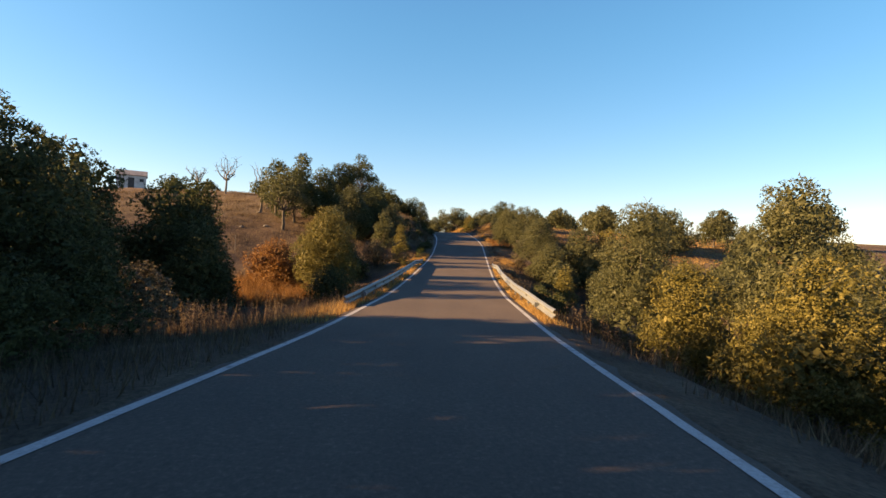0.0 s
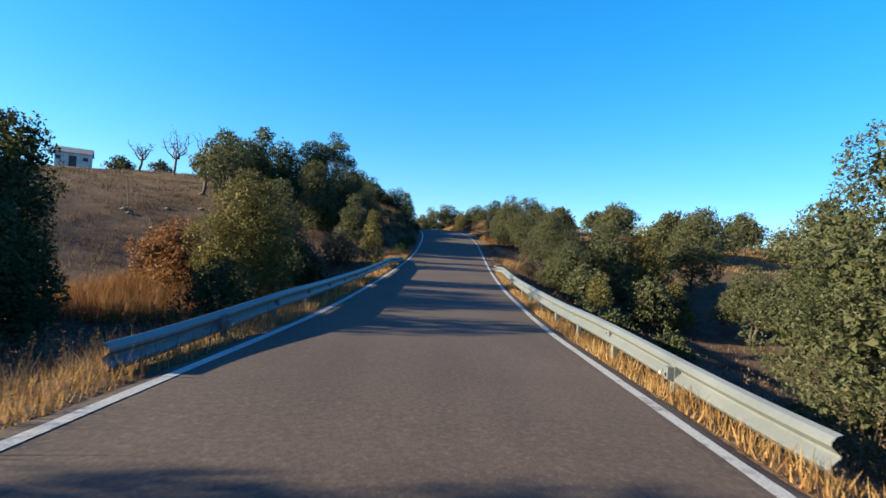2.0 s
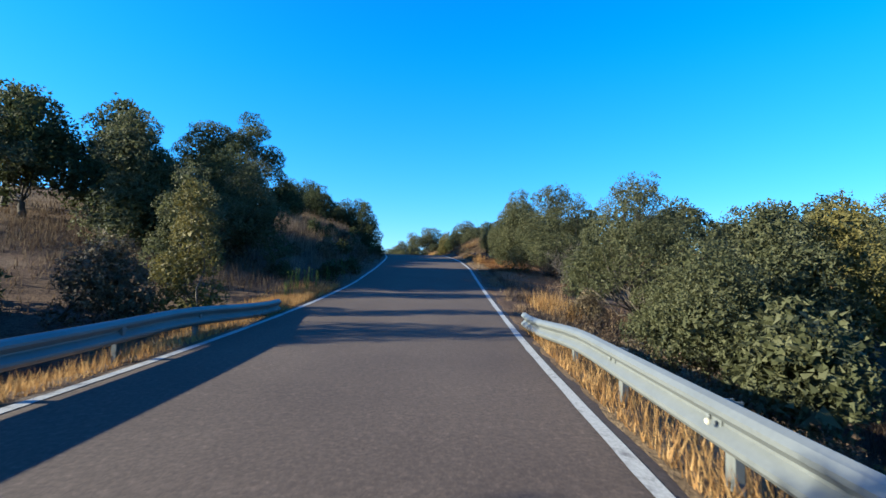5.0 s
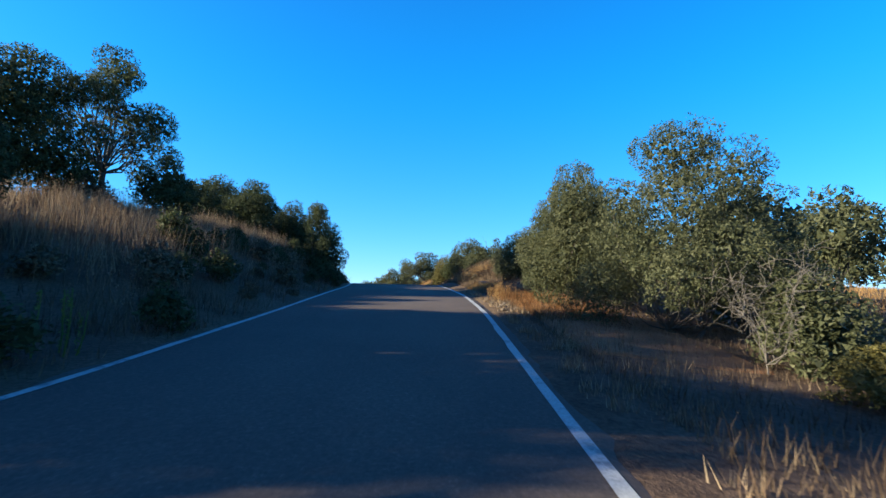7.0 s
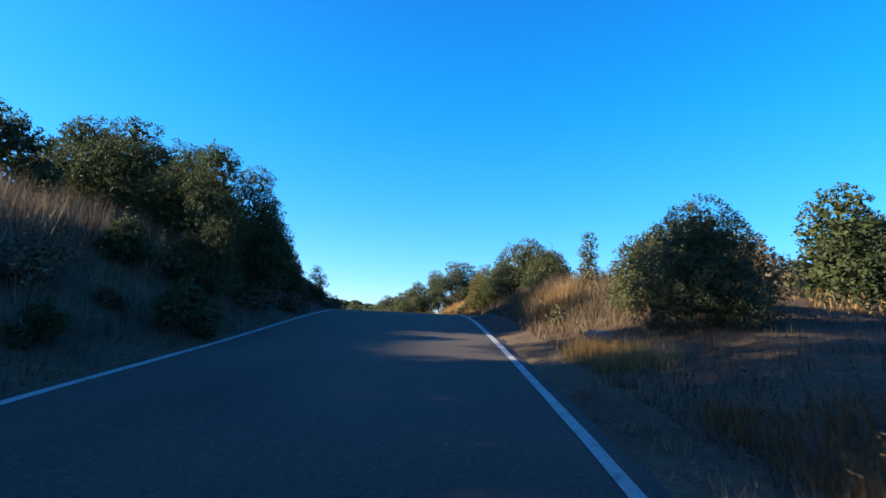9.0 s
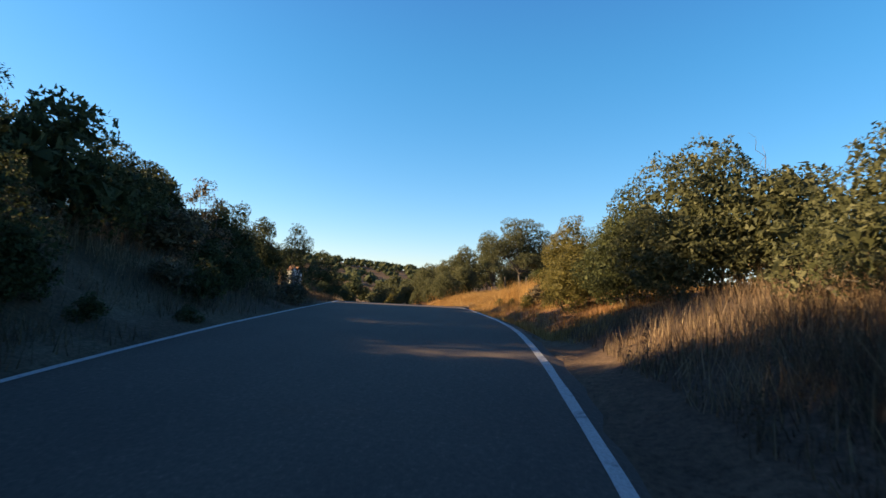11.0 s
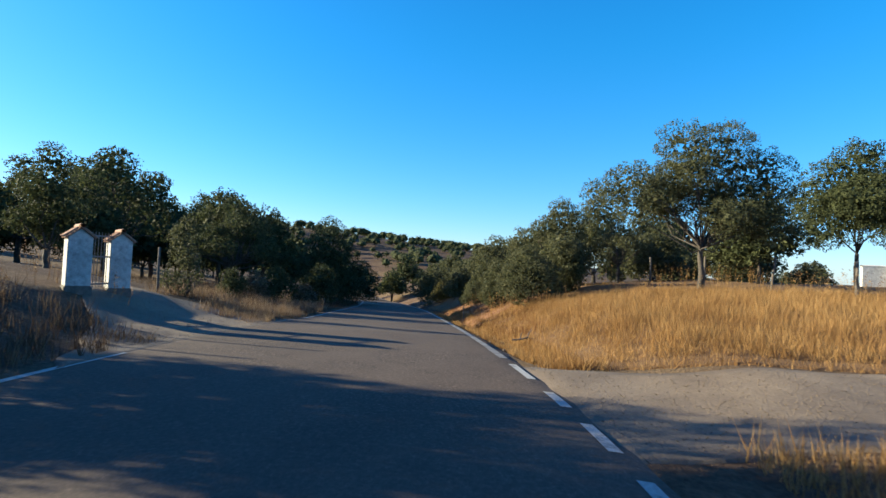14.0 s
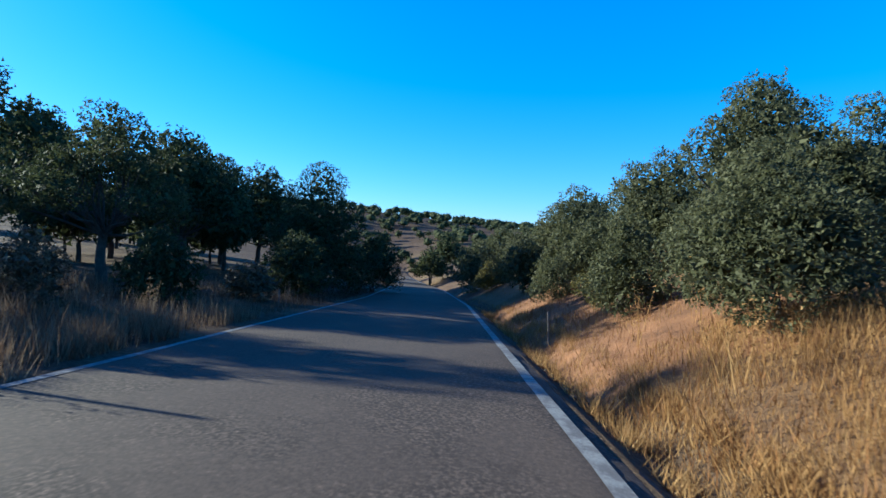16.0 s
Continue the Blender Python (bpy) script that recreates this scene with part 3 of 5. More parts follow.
def strip(name, ys, lo, hi, lift, mat, parent=None, cols=2, crown=0.0, ragged=0.0, skirt=0.0, seed=1):
    """A ribbon laid along the road from x lo(y) to hi(y)."""
    rng = np.random.default_rng(seed)
    u = np.linspace(0, 1, cols)
    a, b = lo(ys), hi(ys)
    if ragged:
        a = a - np.abs(rng.normal(0, ragged, len(ys)))
        b = b + np.abs(rng.normal(0, ragged, len(ys)))
    Xs = a[:, None] + (b - a)[:, None] * u
    Ys = np.repeat(ys[:, None], cols, 1)
    Zs = level(Ys) + lift + crown * (1 - (2 * u - 1) ** 2)
    if skirt:
        Zs[:, 0] -= skirt
        Zs[:, -1] -= skirt
    i = np.arange((len(ys) - 1) * cols).reshape(len(ys) - 1, cols)[:, :-1].ravel()
    return mesh_part(name, np.stack([Xs, Ys, Zs], -1).reshape(-1, 3), np.stack([i, i + 1, i + cols + 1, i + cols], 1), mat, parent, soft=True)


road_y = np.concatenate([np.arange(-60, 125, 0.4), np.arange(125, 231, 1.5)])
road = strip("road", road_y, lambda y: edge_l(y) - 0.32, lambda y: edge_r(y) + 0.32, 0.0, ASPHALT, cols=22, ragged=0.06, skirt=0.08)
tagged(road, "worn brownish grey asphalt of a narrow country road", "road", kind="structure")


def line(name, y0, y1, edge, label, parent=None, paint=PAINT, half=0.055):
    ys = np.linspace(y0, y1, max(3, int((y1 - y0) / 0.5)))
    ob = strip(name, ys, lambda y: edge(y) - half, lambda y: edge(y) + half, 0.006, paint, parent, ragged=0.006, seed=int(y0) + 100)
    if not parent:
        tagged(ob, label, "road marking", kind="structure")
    return ob


line("edge_line_left", -60, 101.6, edge_l, "worn white edge line painted on the asphalt")
line("edge_line_left_far", 110.5, 225, edge_l, "faded grey edge line painted on old asphalt", None, OLD_PAINT)
line("edge_line_right", -60, 98.4, edge_r, "worn white edge line painted on the asphalt")
line("edge_line_right_far", 105.1, 225, edge_r, "faded grey edge line painted on old asphalt", None, OLD_PAINT, .075)
for y0, y1 in ((98.9, 99.75), (100.3, 101.05), (101.65, 102.35), (103.15, 104.4)):
    line("edge_line_dash", y0, y1, edge_r, "short dash of a worn white edge line", None)


# ---- guardrails on the small bridge ----
def guardrail(label, edge, side, y0, y1, gap=0.45, top=0.52):
    """A W-shaped steel beam on posts; both ends dip to the ground."""
    ob = empty("guardrail", float(edge((y0 + y1) / 2)), (y0 + y1) / 2, float(level((y0 + y1) / 2)))
    ox, oy, oz = ob.matrix_world.translation
    ys = np.concatenate([np.linspace(y0, y0 + 3.5, 9), np.arange(y0 + 4, y1 - 3.6, 0.5), np.linspace(y1 - 3.4, y1, 9)])
    bx = edge(ys) + side * gap
    dip = np.minimum(np.clip((ys - y0) / 5.5, 0, 1), np.clip((y1 - ys) / 4.5, 0, 1))
    dip = dip * dip * (3 - 2 * dip)
    flare = (1 - dip) * np.where(ys > (y0 + y1) / 2, -0.14, 0.2) * side
    bz = level(ys) - 0.03 + (top - 0.31 + 0.03) * dip
    # beam section: across (towards the road) and up
    sec = np.array([(0.0, 0.0), (-.045, .02), (-.075, .055), (-.075, .085), (-.03, .125), (-.005, .145), (-.005, .165), (-.03, .185), (-.075, .225), (-.075, .255), (-.045, .29), (0.0, .31)])
    sec = np.vstack([sec, sec[::-1] + (.006, 0)])
    m = len(sec)
    V = np.stack([(bx + flare)[:, None] + sec[None, :, 0] * side - ox, np.repeat(ys[:, None], m, 1) - oy, bz[:, None] + sec[None, :, 1] - oz], -1).reshape(-1, 3)
    i = (np.arange(len(ys) - 1)[:, None] * m)
    j = np.arange(m)[None]
    k = (j + 1) % m
    F = np.stack([i + j, i + k, i + m + k, i + m + j], -1).reshape(-1, 4)
    mesh_part("beam", V, F, ZINC, ob)
    for y in np.arange(y0 + 2.2, y1 - 1.5, 2.0):
        t = min(1.0, (y - y0) / 5.5, (y1 - y) / 4.5)
        x, z = float(edge(y)) + side * (gap + .06), float(level(y))
        bm = bmesh.new()
        hgt = 0.22 + (top - .24) * t * t * (3 - 2 * t)
        box(bm, x - .004, x + .004, y - .05, y + .05, z - .8, z + hgt)
        box(bm, x + .004, x + .055, y - .05, y - .043, z - .8, z + hgt)
        box(bm, x + .004, x + .055, y + .043, y + .05, z - .8, z + hgt)
        box(bm, x - side * .06 - .02, x - side * .06 + .06, y - .04, y + .04, z + hgt - .2, z + hgt - .06)
        for v in bm.verts:
            v.co -= Vector((ox, oy, oz))
        post = part("post", bm, ZINC, ob)
        if int(round((y - y0) / 2.0)) % 4 == 1:
            bm = bmesh.new()
            box(bm, x - side * .145 - .012, x - side * .145 + .012, y - .02, y + .02, z + hgt - .15, z + hgt - .112, .006)
            for v in bm.verts:
                v.co -= Vector((ox, oy, oz))
            part("reflector", bm, GLOSS, post, "small round-edged pale reflector")
        bm = bmesh.new()
        bmesh.ops.create_uvsphere(bm, u_segments=8, v_segments=5, radius=.022)
        for v in bm.verts:
            v.co = Vector((v.co.x * .6 + x - side * .072, v.co.y + y + .12, v.co.z + z + hgt - .13)) - Vector((ox, oy, oz))
        part("bolt", bm, ZINC, post)
    return tagged(ob, label, "guardrail", "guardrails of the bridge")


guardrail("galvanised steel guardrail on posts along the road edge, in shade", edge_l, -1, 14.7, 40.3)
guardrail("sunlit galvanised steel guardrail on posts along the road edge", edge_r, 1, 13.2, 38.7)

# ---- trees and bushes ----
DARK_LABEL = "dark holm oak with small leaves on a dry bank"
SHADE_LABEL = "dark evergreen bush beside the road in shade"
SUN_LABEL = "sunlit yellowish green bush beside the road"
LOW = dict(low=0.05, stems=3, trunk=.06, category="bush", flat=0.95)


def bush(label, x, y, h, w, leaf, seed, n=14, **more):
    return tree("bush", label, x, y, h, w, leaf, seed, n=n, **{**LOW, "trunk": .06 * min(1.0, h / 3), **more})


def oak(label, x, y, h, w, leaf, seed, low=.3, n=18, **more):
    return tree("holm_oak", label, x, y, h, w, leaf, seed, low=low, n=n, **more)


# by the road before the bridge, left
oak(DARK_LABEL, -12.4, 23.0, 6.2, 5.2, OAK, 1, low=.03, n=30)
oak(DARK_LABEL, -12.4, 9.4, 5.8, 4.4, OAK, 272, low=.05)
oak(DARK_LABEL, -8.9, 10.2, 4.3, 4.4, OAK, 2, low=.05)
# three coarse-leaved oaks out of view, added to shade road and verge
oak(DARK_LABEL, -15.0, 8.0, 7.0, 5.6, OAK, 211, low=.05, size=.3)
oak(DARK_LABEL, -14.5, 1.5, 7.4, 6.4, OAK, 212, low=.05, size=.3)
oak(DARK_LABEL, -20.0, 8.6, 5.6, 5.4, OAK, 213, low=.05, size=.3)
bush("low dark bush in the shaded verge", -7.0, 9.4, 2.0, 2.8, OAK, 214, n=10)
# at the rim of the view, added for its shadow across the road
oak(DARK_LABEL, -14.2, 17.6, 6.5, 4.6, OAK, 424, low=.05, size=.2, n=24)
bush(SHADE_LABEL, -15.4, 20.7, 6.8, 5.4, OAK, 224, n=18)
bush(SHADE_LABEL, -10.6, 21.4, 3.9, 3.8, OAK, 225, n=22)
oak(DARK_LABEL, -12.3, 24.6, 5.9, 3.4, OAK, 420, low=.03, n=24)
oak(DARK_LABEL, -19.5, 20.8, 8.6, 6.0, OAK, 3, low=.15)
# five oaks out of view, placed for the shade they throw on the road
oak(DARK_LABEL, -10.6, 6.2, 5.6, 4.6, OAK, 429, low=.05, size=.3)
oak(DARK_LABEL, -16.4, 4.8, 7.4, 5.6, OAK, 287, low=.05, size=.3)
oak(DARK_LABEL, -12.5, -3.5, 7.2, 6.0, OAK, 288, low=.05, size=.3)
oak(DARK_LABEL, -8.6, 3.6, 5.9, 5.4, OAK, 4, low=.05, size=.3)
oak(DARK_LABEL, -9.0, -2.5, 5.8, 5.4, OAK, 5, low=.12, size=.3)
bush("low dark bush in the shaded verge", -6.4, 7.2, 1.5, 2.4, OAK, 90, n=9)
bush("low dark bush in the shaded verge", -7.4, 12.2, 1.7, 2.2, BRUSH, 91, n=9)
bush("rusty orange dry bush in low sunlight", -10.5, 31.2, 2.9, 3.8, RUST, 6, n=24, ragged=.3)
bush("low dark green bush behind the guardrail", -5.1, 22.6, 1.9, 2.3, OAK, 93, n=14)
# left, across the bridge
bush("broad green bush in low sunlight", -6.7, 28.6, 5.0, 4.2, GOLDEN, 7, n=28)
bush("broad dark green bush on the slope", -8.0, 36.2, 5.4, 3.8, GREEN, 8, n=22)
oak("grey-green holm oak with a bare trunk in the dry field", -14.8, 45.6, 5.6, 5.0, GREEN, 274, low=.36, loose=True, n=22)
bush("tall green bush on the slope", -8.6, 46.4, 5.0, 3.6, GREEN, 9, n=18)
bush("grey-green bush in low sunlight beside the road", -5.3, 43.4, 3.7, 2.4, GREEN, 425, n=16, size=.08, ragged=.3)
bush("brown withered bush beside the road", -5.5, 40.1, 2.3, 2.6, BRUSH, 10)
bush("upright yellowish green bush beside the guardrail end", -3.4, 39.7, 3.3, 1.8, GOLDEN, 11, n=14)
oak(DARK_LABEL, -15.0, 49.5, 5.4, 5.8, OAK, 12, low=.15, density=1.3)
oak("grey-green holm oak on the hillside", -17.6, 51.8, 5.8, 5.4, OAK, 13, low=.3, n=24, loose=True)
oak("tall open-crowned holm oak above the bank", -11.1, 64.4, 7.2, 5.6, OAK, 14, low=.26, n=34, loose=True, size=.11, density=1.2)
oak(DARK_LABEL, -13.0, 52.4, 5.7, 4.6, OAK, 15, low=.1, density=1.3)
bush(SHADE_LABEL, -4.9, 47.8, 4.1, 3.2, GREEN, 16)
bush(SHADE_LABEL, -7.4, 52.2, 4.6, 4.6, OAK, 17, n=16)
bush(SHADE_LABEL, -8.3, 64.4, 2.7, 3.0, OAK, 95, density=1.3)
oak(DARK_LABEL, -12.8, 61.6, 5.6, 5.6, OAK, 256, low=.08, density=1.4, size=.13)
bush(SHADE_LABEL, -10.2, 71.6, 2.6, 4.4, OAK, 18, density=1.2)
oak(DARK_LABEL, -17.5, 60.0, 6.2, 4.0, OAK, 411, low=.05)
bush(SHADE_LABEL, -11.4, 76.8, 3.6, 5.6, OAK, 412, n=20)
bush(SHADE_LABEL, -8.2, 74.8, 3.6, 4.4, OAK, 19)
bush(SHADE_LABEL, -4.6, 76.6, 4.2, 3.4, OAK, 20)
bush(SHADE_LABEL, -5.4, 73.6, 3.2, 3.2, OAK, 276)
bush(SHADE_LABEL, -7.2, 78.6, 3.0, 3.4, OAK, 277)
bush("tall dark bush at the foot of the bank", -3.3, 71.2, 4.0, 2.4, OAK, 21)
bush(SHADE_LABEL, -3.0, 74.0, 3.4, 2.3, OAK, 96, n=11)
bush(SHADE_LABEL, -4.6, 80.3, 2.0, 1.8, OAK, 22, n=9)
bush(SHADE_LABEL, -8.4, 86.0, 2.5, 4.0, OAK, 97)
bush(SHADE_LABEL, -10.6, 90.2, 2.6, 3.6, OAK, 98)
bush("tall twiggy open bush above the bank", -9.4, 91.9, 3.1, 2.3, BRUSH, 286, n=14, loose=True, ragged=.5)
# three oaks added behind the bank to cast shade on the road
oak(DARK_LABEL, -13.5, 86.5, 3.2, 5.4, OAK, 221, low=.05)
oak(DARK_LABEL, -13.0, 92.6, 3.2, 4.2, OAK, 222, low=.05)
oak(DARK_LABEL, -11.0, 82.5, 5.0, 5.4, OAK, 223, low=.05)
dead_tree("bare grey dead tree on the hillside", -29.8, 67.3, 5.0, 4.2, 23, 110)
dead_tree("bare grey dead tree on the hillside", -34.2, 68.0, 3.7, 3.2, 24, 110)
bush("low dark bush on the crest of the hill", -43.9, 80.0, 2.2, 4.4, OAK, 427, n=14, size=.25)
bush("low dark bush on the crest of the hill", -37.5, 78.5, 1.8, 4.0, OAK, 428, n=12, size=.25)
dead_tree("bare grey dead tree behind the bank", -19.5, 52.5, 5.2, 2.6, 25)
# right, before and beside the bridge
tree("willow", "tall sunlit willow-like tree by the stream", 10.3, 14.7, 7.1, 4.6, GREEN, 31, low=.2, n=16, droop=.7)
bush(SUN_LABEL, 6.4, 12.8, 3.1, 3.0, GOLDEN, 32)
bush(SUN_LABEL, 7.2, 9.4, 3.3, 3.6, GOLDEN, 33, n=20)
bush(SUN_LABEL, 7.9, 6.6, 3.0, 3.4, GOLDEN, 34)
bush(SUN_LABEL, 9.4, 11.0, 4.2, 4.2, GREEN, 99, n=16)
bush("sunlit green bush beside the guardrail", 6.4, 16.2, 5.2, 4.0, GREEN, 36, n=16)
bush(SUN_LABEL, 10.4, 19.5, 3.2, 3.2, GREEN, 201)
bush("small sunlit bush below the guardrail", 8.2, 33.0, 2.5, 2.0, GOLDEN, 203, n=9)
oak("green tree in the stream valley", 18.0, 36.9, 4.4, 4.0, GREEN, 37, low=.26, size=.1, n=24, droop=.6, stems=2, trunk=.1)
oak("green tree in the stream valley", 18.3, 31.4, 4.8, 4.5, GREEN, 38, low=.26, size=.1, n=26, droop=.6, stems=2, trunk=.11)
oak("green tree in the stream valley", 24.1, 40.0, 5.5, 3.6, GREEN, 421, low=.1, size=.16)
oak("green tree in the stream valley", 18.6, 44.4, 5.6, 4.8, GREEN, 39, low=.1, size=.13)
oak("green tree in the stream valley", 25.7, 56.2, 5.0, 7.5, GREEN, 40, low=.1)
oak("green tree in the stream valley", 23.5, 57.6, 4.6, 4.6, GREEN, 41)
# right, climbing
oak("grey-green tree with a bare trunk and hanging leaves beside the road", 8.4, 43.3, 4.8, 4.2, GREEN, 42, n=54, loose=True, size=.06, low=.16, trunk=.11, droop=.6, ragged=.4)
bush("low leafy bush at the foot of a tree", 9.0, 42.0, 2.2, 2.4, GREEN, 422, n=16, size=.075, ragged=.3)
bush("low tan bush at the foot of a tree", 6.6, 42.7, .9, 1.2, BRUSH, 423, n=10, size=.06, ragged=.3)
bush("tall reed-like green bush behind the guardrail", 8.6, 40.2, 3.3, 3.8, GREEN, 43, n=18, size=.085, ragged=.3)
bush("broad sunlit green bush behind the guardrail", 11.6, 42.4, 4.8, 5.2, GREEN, 407, n=26, size=.12)
bush("sunlit bush behind the guardrail", 14.2, 42.6, 5.0, 4.4, GOLDEN, 204, n=18, size=.12)
bush("broad green bush beside the road", 7.4, 57.6, 4.1, 3.4, GREEN, 44, n=18, size=.065)
bush("tall green bush beside the road", 8.7, 54.0, 4.9, 4.8, GREEN, 45, n=44, loose=True, size=.065, ragged=.3, droop=.4)
bush("tall green bush beside the road", 8.0, 59.8, 4.6, 4.3, GREEN, 46, n=34, size=.072, droop=.5)
bush("green bush beside the road", 10.6, 61.4, 3.8, 2.6, GREEN, 205, n=12)
oak("round green tree in a pale field", 20.2, 63.3, 5.0, 5.4, GREEN, 47, low=.25)
bush("dense grey-green bush beside the road", 7.5, 67.8, 2.3, 2.3, GREEN, 48, n=26, size=.055, ragged=.25)
bush("olive-green bush on a mound", 7.3, 70.4, 1.7, 1.6, GREEN, 430, n=16, size=.06, ragged=.3)
bush("broad olive-green bush at the bend", 6.7, 85.2, 3.2, 3.6, GREEN, 401, n=20, size=.1)
bush("grey-green bush on a mound", 9.9, 76.0, 2.0, 1.9, GREEN, 402, n=12)
bush(SHADE_LABEL, 9.4, 70.0, 1.8, 2.6, BRUSH, 206, n=10)
bush(SHADE_LABEL, 13.3, 72.0, 3.2, 3.0, OAK, 49)
dead_tree("small bare grey tree behind a bush", 8.0, 86.8, 3.6, 2.2, 281, 90, .3)
bush("low green bush beside the road", 6.8, 80.0, 1.8, 2.6, GREEN, 207, n=10)
# right, at the track
bush("large sunlit yellowish green bush on a bank", 4.9, 94.0, 3.1, 2.6, GOLDEN, 51, n=26, size=.06)
bush("sunlit yellowish green bush on the slope of a bank", 5.2, 92.0, 1.5, 1.8, GOLDEN, 209, size=.06)
bush("sunlit grey-green bush on a grassy bank", 7.4, 99.0, 3.1, 3.0, GREEN, 283, n=14)
bush("sunlit yellowish green bush low on a bank", 4.4, 88.8, 1.8, 1.9, GOLDEN, 328, n=16, size=.055)
# dark leaf colour stands in for the shade on this bush
bush("green bush on a bank, leaf colour darkened for shade", 5.6, 87.0, 2.9, 2.8, OAK, 419, n=20, size=.07)
bush("grey-green bush on a bank", 7.8, 93.4, 2.7, 2.8, GREEN, 208, n=18, size=.07, ragged=.3)
# clumps of the field oak: across, forward, up, radius
OAK_CLUMPS = ((-.7, .2, 5.3, .75), (.2, -.3, 5.15, .8), (1.2, .4, 4.9, .8), (2.0, -.2, 4.5, .7), (-.7, -.5, 4.2, .65), (.4, .8, 4.1, .7), (1.6, .2, 3.5, .75), (2.3, .3, 3.0, .5),
              (-2.7, .2, 3.9, .62), (-2.0, -.4, 3.4, .55), (-3.0, .5, 3.5, .4), (-1.3, .6, 3.1, .5), (1.0, -1.0, 2.7, .5), (-1.7, .8, 4.1, .45), (.1, 1.8, 4.5, .75), (-.6, 2.3, 3.6, .6), (2.2, -.5, 2.3, .5), (1.5, .5, 2.6, .6), (-2.5, .1, 2.9, .5), (.3, .2, 3.4, .7), (2.6, .1, 3.8, .6))
rng = np.random.default_rng(53)
INNER = [(rng.uniform(-1.1, 1.7), rng.uniform(-2.0, 1.9), rng.uniform(2.5, 4.4), rng.uniform(.42, .62)) for _ in range(15)]
oak("large spreading holm oak in a golden field", 3.0, 116.0, 6.1, 6.3, GREEN, 53, low=.3, trunk=.115, ragged=.25, density=1.2, size=.09,
    blobs=[(a * .95 - b * .31, a * .31 + b * .95, c + .15, r * 1.18, r * 1.18, r * .92) for a, b, c, r in [*OAK_CLUMPS, *INNER]])
oak("green oak behind the grass bank", -2.4, 122.6, 4.6, 3.6, GREEN, 54, low=.06, size=.1, n=24)
oak("green oak behind the grass bank", 0.5, 122.4, 3.6, 2.8, GREEN, 55, low=.3, size=.09, n=22, loose=True, trunk=.09)
oak("dark rounded oak in a field", 15.6, 134.3, 9.7, 8.4, OAK, 56, low=.3, droop=.6, size=.17, n=26)
oak("small drooping oak in a golden field", 6.3, 121.0, 3.8, 4.2, OAK, 282, low=.25, droop=.4, trunk=.09)
oak("tall green oak on the bank", -0.6, 131.0, 7.0, 5.4, GREEN, 58, low=.1, size=.13)
bush("broad green bush on the bank", -3.8, 127.4, 4.2, 4.8, GREEN, 59, n=20, size=.13)
bush("grey-green bush behind the golden grass", 2.6, 124.6, 2.9, 3.8, GREEN, 405, n=18, size=.12)
bush("grey-green bush behind the golden grass", 5.2, 122.4, 2.4, 3.4, GREEN, 406, n=16, size=.12)
bush("broad grey-green bush on the roadside slope", -3.2, 116.4, 2.3, 2.9, GREEN, 414, n=24, size=.07)
bush("grey-green bush on the roadside slope", -2.0, 118.5, 2.4, 2.4, GREEN, 415, n=18, size=.08)
bush("grey-green bush on the roadside slope", -5.0, 119.6, 2.1, 2.2, GREEN, 416, n=16, size=.08)
bush("green bush low on the roadside slope", -6.1, 126.0, 2.2, 3.4, GREEN, 417, n=14, size=.11)
bush("broad green bush on the bank", -7.6, 132.6, 4.2, 4.8, GREEN, 60, n=18, size=.13)
bush("green bush beside the road", -11.0, 136.5, 3.0, 3.8, GREEN, 61, size=.13)
bush("low green bush beside the road", -7.4, 124.8, 1.4, 1.9, GREEN, 62, n=9)
oak("tall green oak on the bank", 3.4, 133.2, 6.6, 4.6, GREEN, 63, low=.15, size=.13)
bush("green bush beside the road", -16.0, 144.0, 3.6, 5.0, GREEN, 64, size=.2)
# left, at the gate and beyond
oak(DARK_LABEL, -10.3, 98.3, 3.4, 2.5, OAK, 71, low=.06, n=22)
bush(SHADE_LABEL, -9.1, 94.1, 3.1, 2.1, OAK, 72, n=16)
for i, (x, y, h, w) in enumerate(((-40.6, 133, 10, 7.6), (-48.8, 132, 10.4, 6.4), (-41, 143.6, 10, 6), (-33.4, 140.2, 8.6, 5.6), (-39.7, 138, 9, 5),
                                  (-39.7, 127.6, 9.4, 5.6), (-42.3, 122.8, 8.4, 6.4), (-31.5, 131.4, 8, 7.2), (-29.5, 119.6, 8, 6), (-27.6, 127.8, 7.4, 6))):
    oak("dark spreading holm oak in a shaded grove", x, y, h, w * 1.25, OAK, 230 + i, low=.3, n=26, trunk=.22, size=.25, loose=i % 2 == 0)
oak(DARK_LABEL, -13.4, 99.4, 3.7, 3.0, OAK, 245, low=.1)
oak("slender open-crowned tree above the bank", -8.5, 98.5, 3.5, 2.3, OAK, 293, low=.08, n=28, loose=True, trunk=.06, ragged=.4)
oak("dark holm oak at the edge of a shaded grove", -24.2, 112.3, 5.7, 3.4, OAK, 291, low=.2, size=.13)
oak("dark holm oak at the edge of a shaded grove", -27.6, 116.6, 5.6, 4.4, OAK, 292, low=.2, size=.15)
oak("dark holm oak with a bare leaning trunk by the gate", -18.9, 118.0, 5.1, 4.6, OAK, 404, low=.32, size=.11, loose=True, n=30, trunk=.15)
oak("large dark oak close to the road", -19.6, 129.2, 6.4, 5.6, OAK, 80, low=.05, size=.12)
bush("dark bush close to the road", -20.6, 136.5, 3.8, 4.4, OAK, 81, size=.14)
bush("small upright green bush by the road", -12.8, 108.4, 2.3, 1.4, GREEN, 82, n=9)
bush("low brown bush on the verge", -14.2, 113.6, 1.2, 1.6, BRUSH, 83, n=9)

